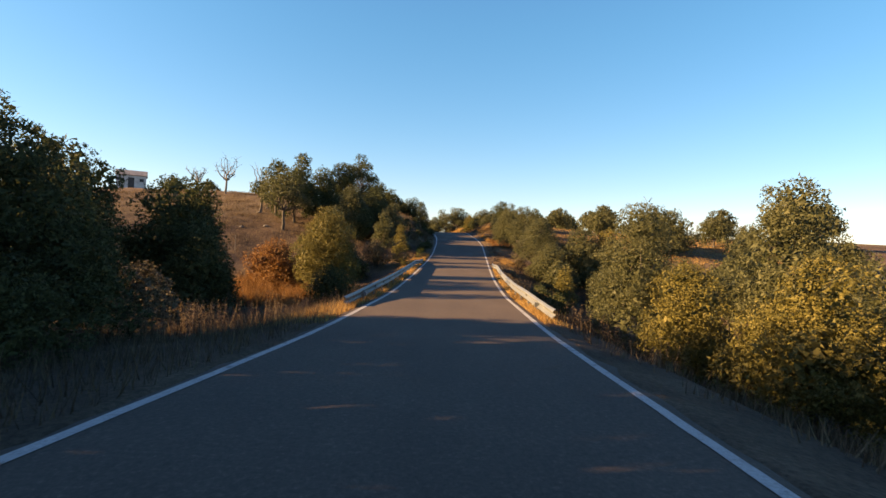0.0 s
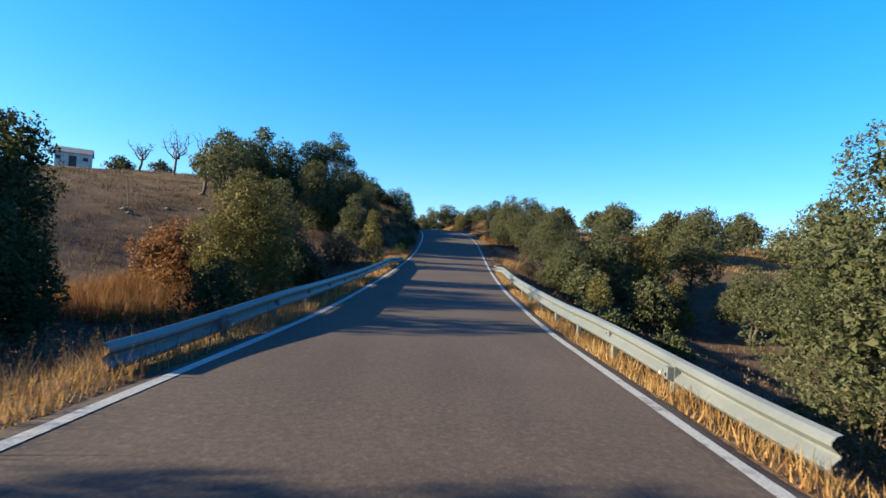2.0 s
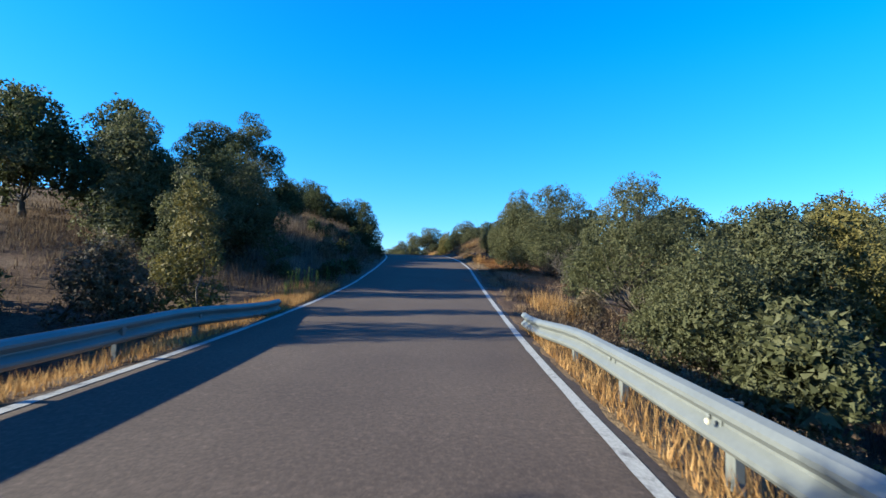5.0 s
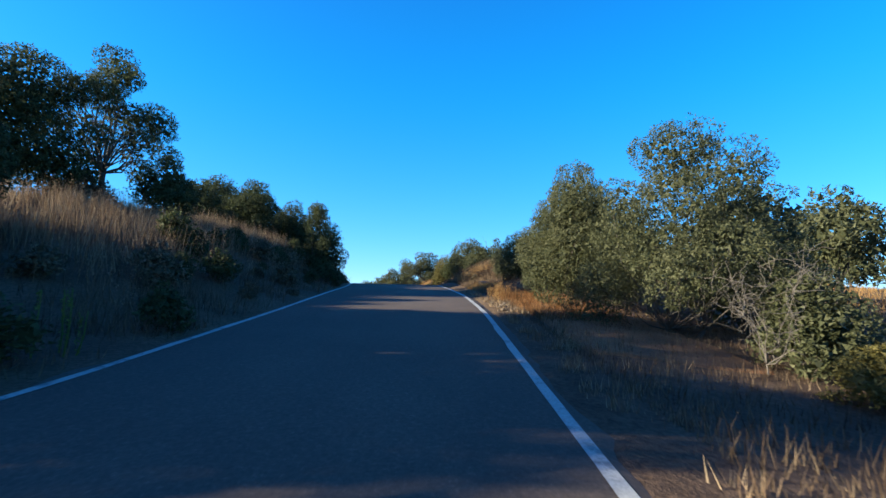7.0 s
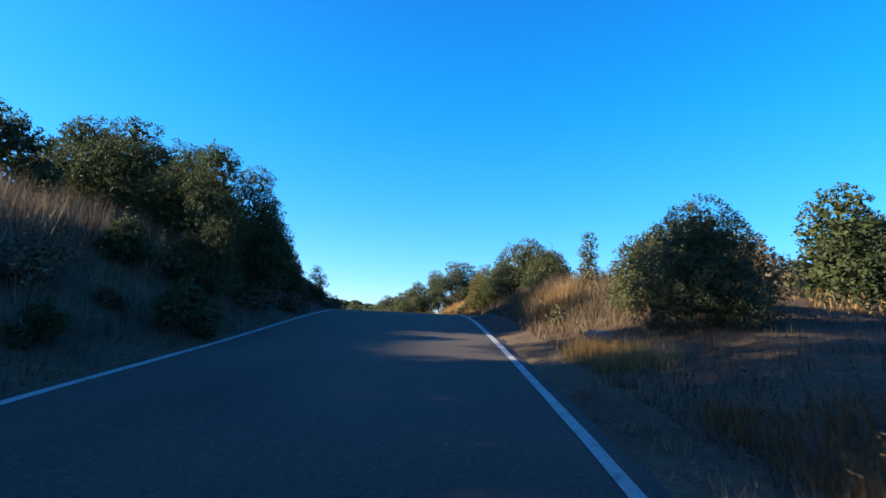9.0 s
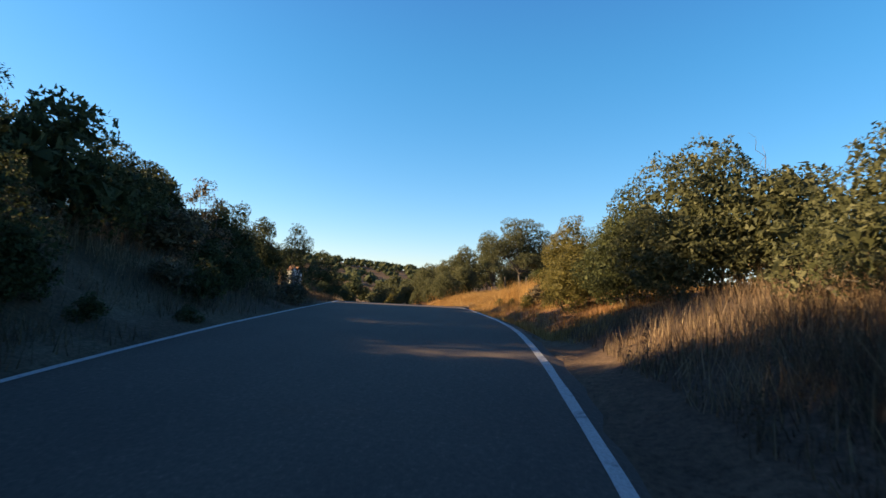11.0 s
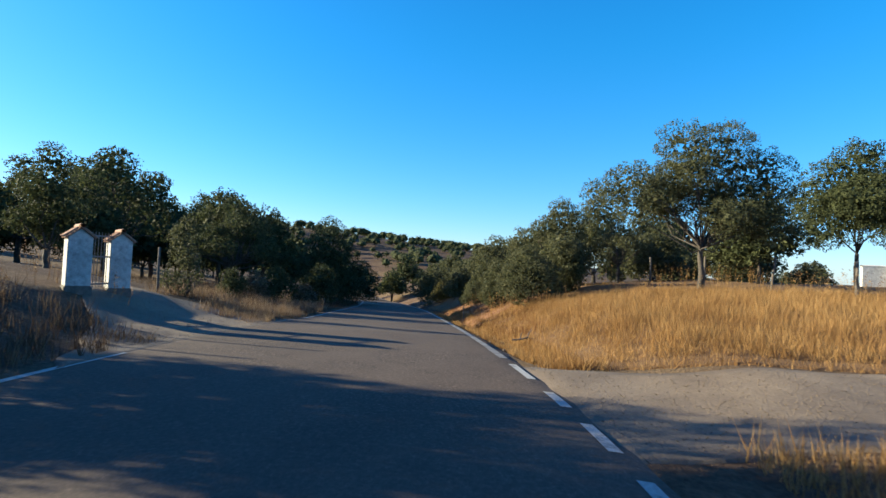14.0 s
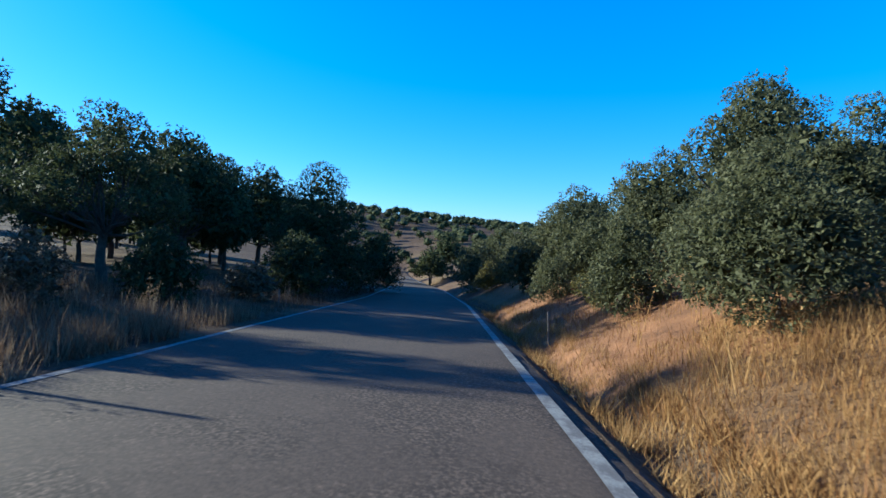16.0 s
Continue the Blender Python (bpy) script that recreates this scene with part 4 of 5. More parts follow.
# woods farther off, from a few trees that differ in size and turn
rng = np.random.default_rng(7)
far_green = [oak("green tree in distant woods", 34, 34, 5.2, 6.0, GREEN, 301, low=.15, size=.46, around=True),
             oak("green tree in distant woods", 30, 24, 4.6, 5.4, GREEN, 302, low=.1, size=.46, around=True)]
valley_green = [oak("green tree on the far side of the stream", 24, 40, 4.2, 5.0, GREEN, 305, low=.08, size=.2, around=True),
                oak("green tree on the far side of the stream", 22, 29, 3.8, 4.8, GREEN, 306, low=.05, size=.2, around=True)]
far_dark = [oak("dark tree in distant woods", -36, 128, 5.6, 6.0, OAK, 303, low=.25, size=.46, around=True),
            oak("dark tree in distant woods", -33, 114, 5.4, 5.4, OAK, 304, low=.3, size=.46, around=True)]


def scatter(kinds, count, x0, x1, y0, y1, s0=.75, s1=1.25):
    done = []
    while len(done) < count:
        x, y = rng.uniform(x0, x1), rng.uniform(y0, y1)
        done.append((x, y))
        s = rng.uniform(s0, s1)
        m = pose(x, y, float(ground(x, y)) - .1, 0, 0, rng.uniform(0, 360)) @ Matrix.Diagonal((s, s, s * rng.uniform(.85, 1.15), 1))
        copy_thing(kinds[len(done) % len(kinds)], m)


scatter(valley_green, 18, 21, 48, 24, 66, .65, 1.1)
scatter(far_green, 14, 48, 110, 20, 100, .9, 1.5)
scatter(far_green, 8, 16, 40, 76, 92, .6, .9)
scatter(far_green, 16, -24, 18, 138, 180, .7, 1.1)
scatter(far_green, 10, 24, 70, 118, 160, .8, 1.2)
scatter(far_green, 16, 6, 70, 148, 215, .6, 1.0)
scatter(far_dark, 14, -95, -55, 118, 175, 1.0, 1.5)
scatter(far_dark, 14, -60, -30, 108, 150)
scatter(far_dark, 14, -58, -30, 140, 190, .8, 1.2)


shade_kinds = [bush("dark evergreen bush in a roadside thicket", -9.6, 39.4, 2.8, 3.2, OAK, 311, n=16, size=.175, around=True),
               bush("dark evergreen bush in a roadside thicket", -6.9, 35.4, 2.6, 3.4, OAK, 312, n=16, size=.175, around=True),
               bush("brown withered bush in a roadside thicket", -6.6, 36.4, 2.2, 2.8, BRUSH, 313, n=14, size=.175, around=True)]
sun_kinds = [bush("olive-green bush in a roadside thicket", 21.5, 39.0, 2.8, 3.4, GREEN, 314, n=16, size=.175, around=True),
             bush("olive-green bush in a roadside thicket", 9.0, 37.6, 2.6, 3.0, GREEN, 315, n=16, size=.175, around=True),
             bush("yellowish bush in a roadside thicket", 14.6, 39.0, 2.4, 3.2, GOLDEN, 316, n=16, size=.175, around=True)]


def thicket(kinds, side, places):
    """Bushes beside the road: y, distance from the edge line, scale."""
    for i, (y, d, s) in enumerate(places):
        x = float(edge_l(y)) - d if side < 0 else float(edge_r(y)) + d
        m = pose(x, y, float(ground(x, y)) - .12, 0, 0, i * 77) @ Matrix.Diagonal((s, s, s * (1.0 + .2 * math.sin(i * 2.1)), 1))
        copy_thing(kinds[i % len(kinds)], m)


thicket(shade_kinds, -1, ((-4, 4.6, .8), (0.5, 4.4, .7), (6, 5.6, .9), (14, 9.5, .55), (19, 10.5, .7), (29.5, 5.2, .6), (38, 8.4, 1.0), (37.2, 5.4, .5), (36.6, 5.4, 1.1), (39.5, 8.4, 1.2),
                          (47.2, 7.4, 1.2), (48, 5.4, 1.0), (49.5, 7.6, 1.2), (51.5, 9.6, 1.1), (63.5, 10.5, 1.0),
                          (78.5, 4.6, .9), (83.5, 4.4, 1.0), (87, 3.6, .8), (89.5, 5.6, .85), (93.5, 4.8, .85), (96.5, 6.4, .8), (112, 3.6, .4), (117, 3.2, .6), (121.5, 2.8, .7), (125, 2.4, .9)))
thicket(sun_kinds, 1, ((2.5, 4.8, .9), (5, 6.8, 1.2), (14.5, 7.0, 1.1), (18.5, 6.6, 1.0), (37.4, 9.0, 1.0), (49.5, 4.6, .45), (51.2, 5.0, .6),
                       (55.5, 6.4, 1.2), (63, 5.2, .8), (65.5, 8.5, .9), (74, 6.0, .7), (77, 8.4, .9), (84, 4.8, .8), (119, 5.6, .9), (121.5, 3.0, .5), (128, 4.0, .9), (131, 2.8, .8), (139, 2.6, .9), (143, 3.6, 1.1)))


def hillside_woods(label, mat, seed, count, d0, d1, a0, a1, size):
    """Oaks dotted over the far hill: a stem and a rounded leafy head each."""
    r = np.random.default_rng(seed)
    dist, az = d0 + (d1 - d0) * np.sqrt(r.random(count)), np.radians(r.uniform(a0, a1, count))
    x, y = -2 - np.sin(az) * dist, 95 + np.cos(az) * dist
    z = ground(x, y)
    w = r.uniform(.7, 1.35, count) * size
    ico, tri = SPHERES[1]
    squash = np.stack([r.uniform(.85, 1.15, count), r.uniform(.85, 1.15, count), r.uniform(.6, .8, count)], 1) * w[:, None]
    core = np.stack([x, y, z + w * 1.0], 1)[:, None] + ico[None] * (squash[:, None] * r.uniform(.78, .98, (count, len(ico), 1)))
    solid = core[:, tri].reshape(-1, 3)
    per = 40
    d = unit(r.normal(0, 1, (count, per, 3)))
    c = np.stack([x, y, z + w * 1.0], 1)[:, None] + d * squash[:, None] * r.uniform(.9, 1.08, (count, per, 1))
    v, f = leaves(r, c.reshape(-1, 3), np.full(count * per, .3), d.reshape(-1, 3), size * .36, 1, 0, .9)
    v = np.vstack([solid, v])
    stem = np.stack([np.stack([x - .15, y, z - .2], 1), np.stack([x + .15, y, z - .2], 1), np.stack([x, y, z + w], 1)], 1).reshape(-1, 3)
    v = np.vstack([v, stem])
    return tagged(mesh_part("hillside_oaks", v, np.arange(len(v)).reshape(-1, 3), mat), label, "woods", "", "stuff")


hillside_woods("scattered dark oaks on a distant reddish hillside", OAK, 41, 560, 150, 420, 2, 60, 2.45)
hillside_woods("scattered low oaks on a distant reddish hillside", OAK, 42, 260, 125, 330, 4, 60, 2.1)

# ---- walls, gate, hut and fences ----
def pillar(x, y, h, w, deep, turn, label):
    """A whitewashed pillar with gabled ends, clay tiles on both slopes of its cap and a raised band on its front."""
    z = float(ground(x, y))
    ob = empty("gate_pillar", x, y, z - .1, turn)
    rise = w * .42
    bm = bmesh.new()
    ring = [(-w / 2, -.25), (w / 2, -.25), (w / 2, h), (0, h + rise), (-w / 2, h)]
    front, back = [bm.verts.new((u, -deep / 2, v)) for u, v in ring], [bm.verts.new((u, deep / 2, v)) for u, v in ring]
    bm.faces.new(front)
    bm.faces.new(back[::-1])
    for i in range(5):
        j = (i + 1) % 5
        bm.faces.new((front[j], front[i], back[i], back[j]))
    bmesh.ops.bevel(bm, geom=bm.edges[:], offset=.012, segments=1, affect="EDGES")
    shaft = part("shaft", bm, LIME, ob, "patchy whitewashed masonry")
    bm = box(bmesh.new(), -w / 2 - .025, w / 2 + .025, -deep / 2 - .025, deep / 2 + .025, -.25, .2, .02)
    part("plinth", bm, STONE, ob, "grey plinth")
    for v in (.42, .68, .94):
        bm = box(bmesh.new(), -w * .26, -w * .1, -deep / 2 - .012, -deep / 2 + .01, h * v - .07, h * v + .05, .005)
        part("relief", bm, LIME, shaft)
    slope = math.atan2(rise, w / 2)
    run = math.hypot(rise, w / 2) + .05
    for side in (-1, 1):
        bm = box(bmesh.new(), -.01, run, -deep / 2 - .05, deep / 2 + .05, .004, .03, .005)
        lay = Matrix.Translation((0, 0, h + rise)) @ Matrix.Diagonal((side, 1, 1, 1)) @ Matrix.Rotation(slope, 4, "Y")
        bmesh.ops.transform(bm, matrix=lay, verts=bm.verts)
        if side < 0:
            bmesh.ops.reverse_faces(bm, faces=bm.faces)
        cap = part("cap", bm, CLAY, ob, "weathered clay tile cap")
        n = max(3, int(deep / .13))
        for i in range(n):
            v, f = tubes([([(0, 0, 0), (run * .5, 0, 0), (run, 0, 0)], [.05, .055, .06])], 8)
            v = v * np.array([1, 1, .7]) + np.array([0, -deep / 2 + deep * (i + .5) / n, .035])
            v = np.array([lay @ Vector(p) for p in v])
            mesh_part("tile", v, f, CLAY, cap, soft=True)
    v, f = tubes([([(0, -deep / 2 - .06, h + rise + .045), (0, 0, h + rise + .05), (0, deep / 2 + .06, h + rise + .045)], [.06, .06, .06])], 8)
    mesh_part("ridge_tile", v, f, CLAY, ob, "clay ridge tile", soft=True)
    return tagged(ob, label, "gate pillar", "gate pillars")


pillar(-11.25, 103.95, 1.22, .44, .44, 62, "whitewashed masonry gate pillar with clay tile cap, in shade")
pillar(-11.42, 105.05, 1.28, .44, .44, 62, "whitewashed masonry gate pillar with clay tile cap, in shade")
pillar(13.5, 125.0, 2.1, 1.0, .7, 10, "sunlit white masonry gate pillar with gable and clay tiles")
pillar(17.3, 124.5, 2.3, 1.1, .7, 10, "sunlit white masonry gate pillar with gable and clay tiles")


def iron_gate(x, y, turn, w, h, label, gap=.085):
    ob = empty("iron_gate", x, y, float(ground(x, y)) + .05, turn)
    for z in (.08, h * .55, h - .1):
        part("rail", box(bmesh.new(), -w / 2, w / 2, -.015, .015, z, z + .035), IRON, ob)
    for i in range(int(w / gap) + 1):
        bx = -w / 2 + .012 + i * gap
        part("bar", box(bmesh.new(), bx - .006, bx + .006, -.006, .006, .02, h), IRON, ob)
    return tagged(ob, label, "gate")


iron_gate(-11.34, 104.5, 98, .62, 1.25, "closed grey iron bar gate between white pillars")
iron_gate(15.4, 124.8, -7, 2.8, 1.8, "closed pale iron bar gate beside a white pillar", .12)


def low_wall(x, y, turn, length, h, label):
    """A low masonry wall with a rounded coping."""
    ob = empty("boundary_wall", x, y, float(ground(x, y)) - .1, turn)
    part("wall_body", box(bmesh.new(), -length / 2, length / 2, -.11, .11, -.2, h, .01), LIME, ob)
    v, f = tubes([([(-length / 2 - .02, 0, h), (0, 0, h + .01), (length / 2 + .02, 0, h)], [.13, .13, .13])], 10)
    mesh_part("coping", v * np.array([1, 1, .5]) + np.array([0, 0, h * .5]), f, LIME, ob, "rounded whitewashed coping", soft=True)
    return tagged(ob, label, "wall")


low_wall(12.4, 125.1, 0, 1.1, 1.1, "low whitewashed wall beside a gate pillar")


def fence_post(x, y, h, label, r=.05):
    ob_z = float(ground(x, y))
    rg = np.random.default_rng(int(abs(x * 31 + y * 17)))
    v, f = tubes([limb(rg, (x, y, ob_z - .25), (x + rg.normal(0, .03), y + rg.normal(0, .03), ob_z + h), r, r * .85, .03, 5)], 7)
    bm = bmesh.new()
    vs = [bm.verts.new(q) for q in v]
    for q in f:
        bm.faces.new([vs[i] for i in q])
    bm.faces.new(vs[-7:])
    return tagged(part("fence_post", bm, GREYWOOD, soft=True), label, "fence post", "fence posts")


for x, y in ((1.7, 119.9), (3.6, 118.3), (5.5, 116.7), (7.4, 115.1), (9.3, 113.5)):
    fence_post(x, y, 1.25, "pale weathered wooden post standing in the grass")
for x, y in ((-12.6, 102.6), (-14.0, 101.0), (-15.6, 99.4), (-12.9, 107.6), (-14.4, 110.6)):
    fence_post(x, y, 1.3, "dark weathered wooden fence post", .04)
for x, y in ((9.8, 78.0), (10.2, 77.0), (11.6, 79.1)):
    fence_post(x, y, 1.35, "thin grey fence post on a grassy mound", .035)
for x, y, h in ((-6.45, 118.9, .7), (-14.9, 120.7, .55)):
    fence_post(x, y, h, "short pale stake on the verge", .03)
for x, y in ((-16.7, 39.9), (-20.0, 43.0), (-23.4, 46.0), (-26.8, 49.0)):
    fence_post(x, y, 1.35, "thin wooden post in the hillside field", .03)


def hut(x, y, turn):
    z = float(ground(x, y))
    ob = empty("field_hut", x, y, z + .8, turn)
    L, W, H, R = 4.2, 3.2, 1.75, 2.6
    bm = bmesh.new()
    base = [bm.verts.new(p) for p in ((-L / 2, -W / 2, -1.4), (L / 2, -W / 2, -1.4), (L / 2, W / 2, -1.4), (-L / 2, W / 2, -1.4))]
    eave = [bm.verts.new((v.co.x, v.co.y, H)) for v in base]
    g0, g1 = bm.verts.new((-L / 2, 0, R)), bm.verts.new((L / 2, 0, R))
    for q in ((base[0], base[1], eave[1], eave[0]), (base[2], base[3], eave[3], eave[2]), (base[1], base[2], eave[2], g1, eave[1]), (base[3], base[0], eave[0], g0, eave[3])):
        bm.faces.new(q)
    part("wall", bm, LIME, ob, "whitewashed walls")
    for s in (-1, 1):
        bm = bmesh.new()
        box(bm, -L / 2 - .2, L / 2 + .2, -.05, W / 2 + .35, 0, .12)
        tilt = Matrix.Rotation(-math.atan2(R - H, W / 2), 3, "X")
        for v in bm.verts:
            p = tilt @ v.co
            v.co = Vector((p.x, p.y * s, p.z + R))
        part("roof", bm, OLD_ROOF, ob, "pale weathered roof")
    part("door", box(bmesh.new(), -.45, .45, -W / 2 - .03, -W / 2 + .05, -.6, 1.35), OPENING_DARK, ob, "dark doorway")
    for wx in (-1.7, 1.5):
        part("window", box(bmesh.new(), wx - .3, wx + .3, -W / 2 - .02, -W / 2 + .05, .75, 1.25), OPENING_DARK, ob, "small dark window")
    return tagged(ob, "small whitewashed field hut with a pale weathered roof", "hut")


hut(-53.2, 84.0, 30)

# stones on the hillside
rng = np.random.default_rng(77)
for i in range(16):
    x, y = rng.uniform(-34, -16), rng.uniform(40, 68)
    bm = bmesh.new()
    bmesh.ops.create_icosphere(bm, subdivisions=2, radius=1)
    r = rng.uniform(.12, .28)
    for v in bm.verts:
        k = 1 + .3 * noise.noise(v.co * 1.6 + Vector((i * 3.1, 0, 0)))
        v.co = Vector((v.co.x * r * 1.3 * k + x, v.co.y * r * k + y, v.co.z * r * .6 * k + float(ground(x, y)) + r * .1))
    tagged(part("field_stone", bm, STONE, soft=False), "grey weathered stone in the dry field", "stone", "stones on the hillside")

# flowering herb stalks past the guardrail
rng = np.random.default_rng(78)
for i in range(22):
    y = rng.uniform(42.5, 50)
    x = float(edge_l(y)) - rng.uniform(.5, 1.3)
    h = rng.uniform(.45, .9)
    ob = empty("herb_stalk", x, y, float(ground(x, y)) - .03)
    v, f = tubes([limb(rng, (0, 0, 0), (rng.normal(0, .04), rng.normal(0, .04), h), .012, .006, .05, 5)], 5)
    stem = mesh_part("stem", v, f, HERB, ob)
    t = rng.uniform(.1, 1.0, 70)
    c = np.stack([rng.normal(0, .01, 70), rng.normal(0, .01, 70), h * t], 1)
    o = rng.normal(0, 1, (70, 3)) * np.array([1, 1, .3])
    o /= np.linalg.norm(o, axis=1)[:, None]
    v, f = leaves(rng, c, np.full(70, .03), o, .045, 1, 0, .4)
    mesh_part("leaves", v, f, HERB, stem)
    tagged(ob, "tall green herb stalk on the verge", "plant", "herb stalks")

# ---- side track and apron ----
def sheet(name, label, fx, fy, us, vs, mat, lift=.03):
    U, V2 = np.meshgrid(us, vs)
    Xs, Ys = fx(U, V2), fy(U, V2)
    Zs = ground(Xs, Ys) + lift - .1 * (np.abs(V2) > .999) - .05 * (U <= us[0])
    n = len(us)
    i = np.arange((len(vs) - 1) * n).reshape(len(vs) - 1, n)[:, :-1].ravel()
    ob = mesh_part(name, np.stack([Xs, Ys, Zs], -1).reshape(-1, 3), np.stack([i, i + 1, i + n + 1, i + n], 1), mat, soft=True)
    return tagged(ob, label, "track", kind="structure")


sheet("side_track", "pale gravel farm track leaving the road", lambda u, v: edge_r(102.3 + u * .12 + v * (1.5 + .7 * np.exp(-u / 1.5))) + .12 + u, lambda u, v: 102.3 + u * .12 + v * (1.5 + .7 * np.exp(-u / 1.5)) + .06 * np.sin(u * 3 + v * 4),
      np.concatenate([np.linspace(0, 6, 25), np.linspace(6.5, 60, 40)]), np.concatenate([[-1], np.linspace(-.98, .98, 14), [1]]), GRAVEL, .01)
sheet("gate_apron", "bare gravel apron in front of the gate", lambda u, v: edge_l(105 + v * 5) + .1 - u * (4.6 - 1.5 * v * v), lambda u, v: 105 + v * (5 - 3.4 * u) + .1 * np.sin(u * 20),
      np.linspace(0, 1, 22), np.concatenate([[-1], np.linspace(-.98, .98, 30), [1]]), GRAVEL, .008)

# matted straw under the tall grass
MEADOW = mottled("matted_straw", (0.108, 0.055, 0.017), (0.185, 0.098, 0.032), 0.9, 26.0, 0.95, depth=0.05, strength=0.9)
sheet("meadow", "matted golden straw of a dry meadow", lambda u, v: edge_r(122 + v * 17.5) + 1.15 + u, lambda u, v: 122 + v * 17.5,
      np.concatenate([np.linspace(0, 8, 28), np.linspace(8.6, 30, 34)]), np.concatenate([[-1], np.linspace(-.995, .995, 90), [1]]), MEADOW, .012)
sheet("mound_meadow", "matted golden straw of a dry bank", lambda u, v: edge_r(95.2 + v * 4.9) + 1.3 + u, lambda u, v: 95.2 + v * 4.9,
      np.concatenate([np.linspace(0, 8, 28), np.linspace(8.6, 22, 24)]), np.concatenate([[-1], np.linspace(-.98, .98, 40), [1]]), MEADOW, .012)

EARTH = mottled("reddish_earth", (0.118, 0.051, 0.017), (0.232, 0.106, 0.038), 1.3, 18.0, 0.95, depth=0.05, strength=0.9)
sheet("bank_cut", "bare reddish earth on the cut of a bank", lambda u, v: edge_r(91.5 + v * 4.5) + .8 + u, lambda u, v: 91.5 + v * 4.5,
      np.linspace(0, 3.2, 22), np.concatenate([[-1], np.linspace(-.98, .98, 30), [1]]), EARTH, .02)
sheet("slope_cut", "bare reddish earth on the roadside slope", lambda u, v: edge_r(121.5 + v * 6.5) + .75 + u, lambda u, v: 121.5 + v * 6.5,
      np.linspace(0, 4.0, 26), np.concatenate([[-1], np.linspace(-.98, .98, 40), [1]]), EARTH, .022)
sheet("verge_cut", "bare reddish earth on the verge", lambda u, v: edge_r(56.5 + v * 5.5) + 1.2 + u, lambda u, v: 56.5 + v * 5.5,
      np.linspace(0, 3.0, 20), np.concatenate([[-1], np.linspace(-.98, .98, 40), [1]]), EARTH, .02)

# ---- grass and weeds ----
# shaded strips take the darker grass tone, so their shade is painted in
grass("dry grass on the verge, darkened for its shade", WITHERED_SHADE_TONE, 101, 26000, -8, 30, -1, .35, 7, .12, .5, fade=1.0)
grass("dry straw-coloured grass along the guardrail", STRAW, 102, 16000, 11, 47, -1, .25, 2.0, .06, .26)
grass("dry straw-coloured grass along the guardrail", STRAW, 103, 9000, 12.5, 38.5, 1, .25, 1.0, .06, .24)
grass("dry grass on the slope to the stream, darkened for its shade", WITHERED_SHADE_TONE, 104, 34000, -8, 46, 1, .9, 12, .12, .42, fade=1.0, tuft=.3, width=.009)
grass("dry grass on the cut bank, darkened for its shade", WITHERED_SHADE_TONE, 105, 58000, 44, 100.5, -1, .5, 13, .2, .62, fade=1.0, width=.007, tuft=.34)
grass("dry grass on the verge", WITHERED_SHADE_TONE, 106, 26000, 44, 90, 1, 1.0, 7, .06, .28)
grass("rusty dry grass on the verge", RUST, 113, 9000, 55, 64, 1, 1.25, 3.4, .08, .3)
grass("rusty orange grass tuft beside the road", RUST, 145, 2200, 59.7, 61.4, 1, 1.35, 2.2, .18, .45, tuft=.16)
grass("golden dry grass on the bank", STRAW, 107, 24000, 90, 100.3, 1, 1.8, 9, .08, .3, fade=1.0)
grass("tall golden dry grass in the field", STRAW, 108, 125000, 105.0, 116.5, 1, 1.05, 20, .16, .46, fade=1.35, width=.0046, lean=.3, rise=2.2)
grass("dry grass by the gate and verge, darkened for grove shade", WITHERED_SHADE_TONE, 109, 30000, 109, 140, -1, .5, 10, .1, .34, fade=1.0)
# duller tone than straw: the grove's shade is put into the colour
grass("dry grass on the bank by the gate", PALE, 110, 8000, 108, 118, -1, .6, 5, .2, .6, tuft=.2)
grass("dry grass in the hillside field", WITHERED_SHADE_TONE, 111, 42000, 28, 75, -1, 7, 40, .12, .4, fade=1.0, width=.015, tuft=.5)
grass("pale dry grass in the field", STRAW, 112, 26000, 52, 78, 1, 8, 40, .15, .4, fade=1.0, width=.012)
grass("tall golden grass tuft beside the road", STRAW, 116, 1300, 42.2, 43.8, 1, 1.5, 2.7, .3, .75, tuft=.2)
grass("tall pale grass along the crest of the bank", PALE, 117, 16000, 54, 84, -1, 3.2, 9.5, .5, 1.0, fade=1.0, width=.008, lean=.18)
grass("tall golden grass on the mound by the track", STRAW, 118, 34000, 94.5, 100.4, 1, 2.2, 9, .4, .95, fade=1.0, width=.007, lean=.18)
weeds("dry weeds on the verge, darkened for its shade", WITHERED_SHADE_TONE, 121, 420, -6, 24, -1, 1.5, 7, .4, 1.0)
# stream slope: the unlit look of weeds and grass is put into the colour
weeds("dry weeds with seed heads on the stream slope, toned as unlit", WITHERED_SHADE_TONE, 122, 2400, 9, 42, 1, 1.1, 6.5, .3, .65, heads=18, size=.034)
grass("short dry grass on the stream slope, toned as unlit", WITHERED_SHADE_TONE, 144, 16000, 8, 46, 1, 1.5, 15, .08, .28, fade=1.0, tuft=.35, width=.01)
weeds("tall dry stalks on the cut bank", PALE, 123, 2200, 48, 98, -1, 1.6, 10, .5, 1.1)
weeds("tall dry stalks beside the road", PALE, 124, 90, 41, 48, 1, 2.2, 4.4, .4, .9)
grass("pale dry grass on the mound", PALE, 115, 6000, 70, 85, 1, 1.2, 6, .15, .45, tuft=.25)
bush("small pointed green bush on the mound", 7.6, 76.0, 1.9, 1.1, GREEN, 255, n=8)
weeds("dry stalks beside the road", WITHERED_SHADE_TONE, 125, 260, 52, 90, 1, 1.0, 5, .2, .6)
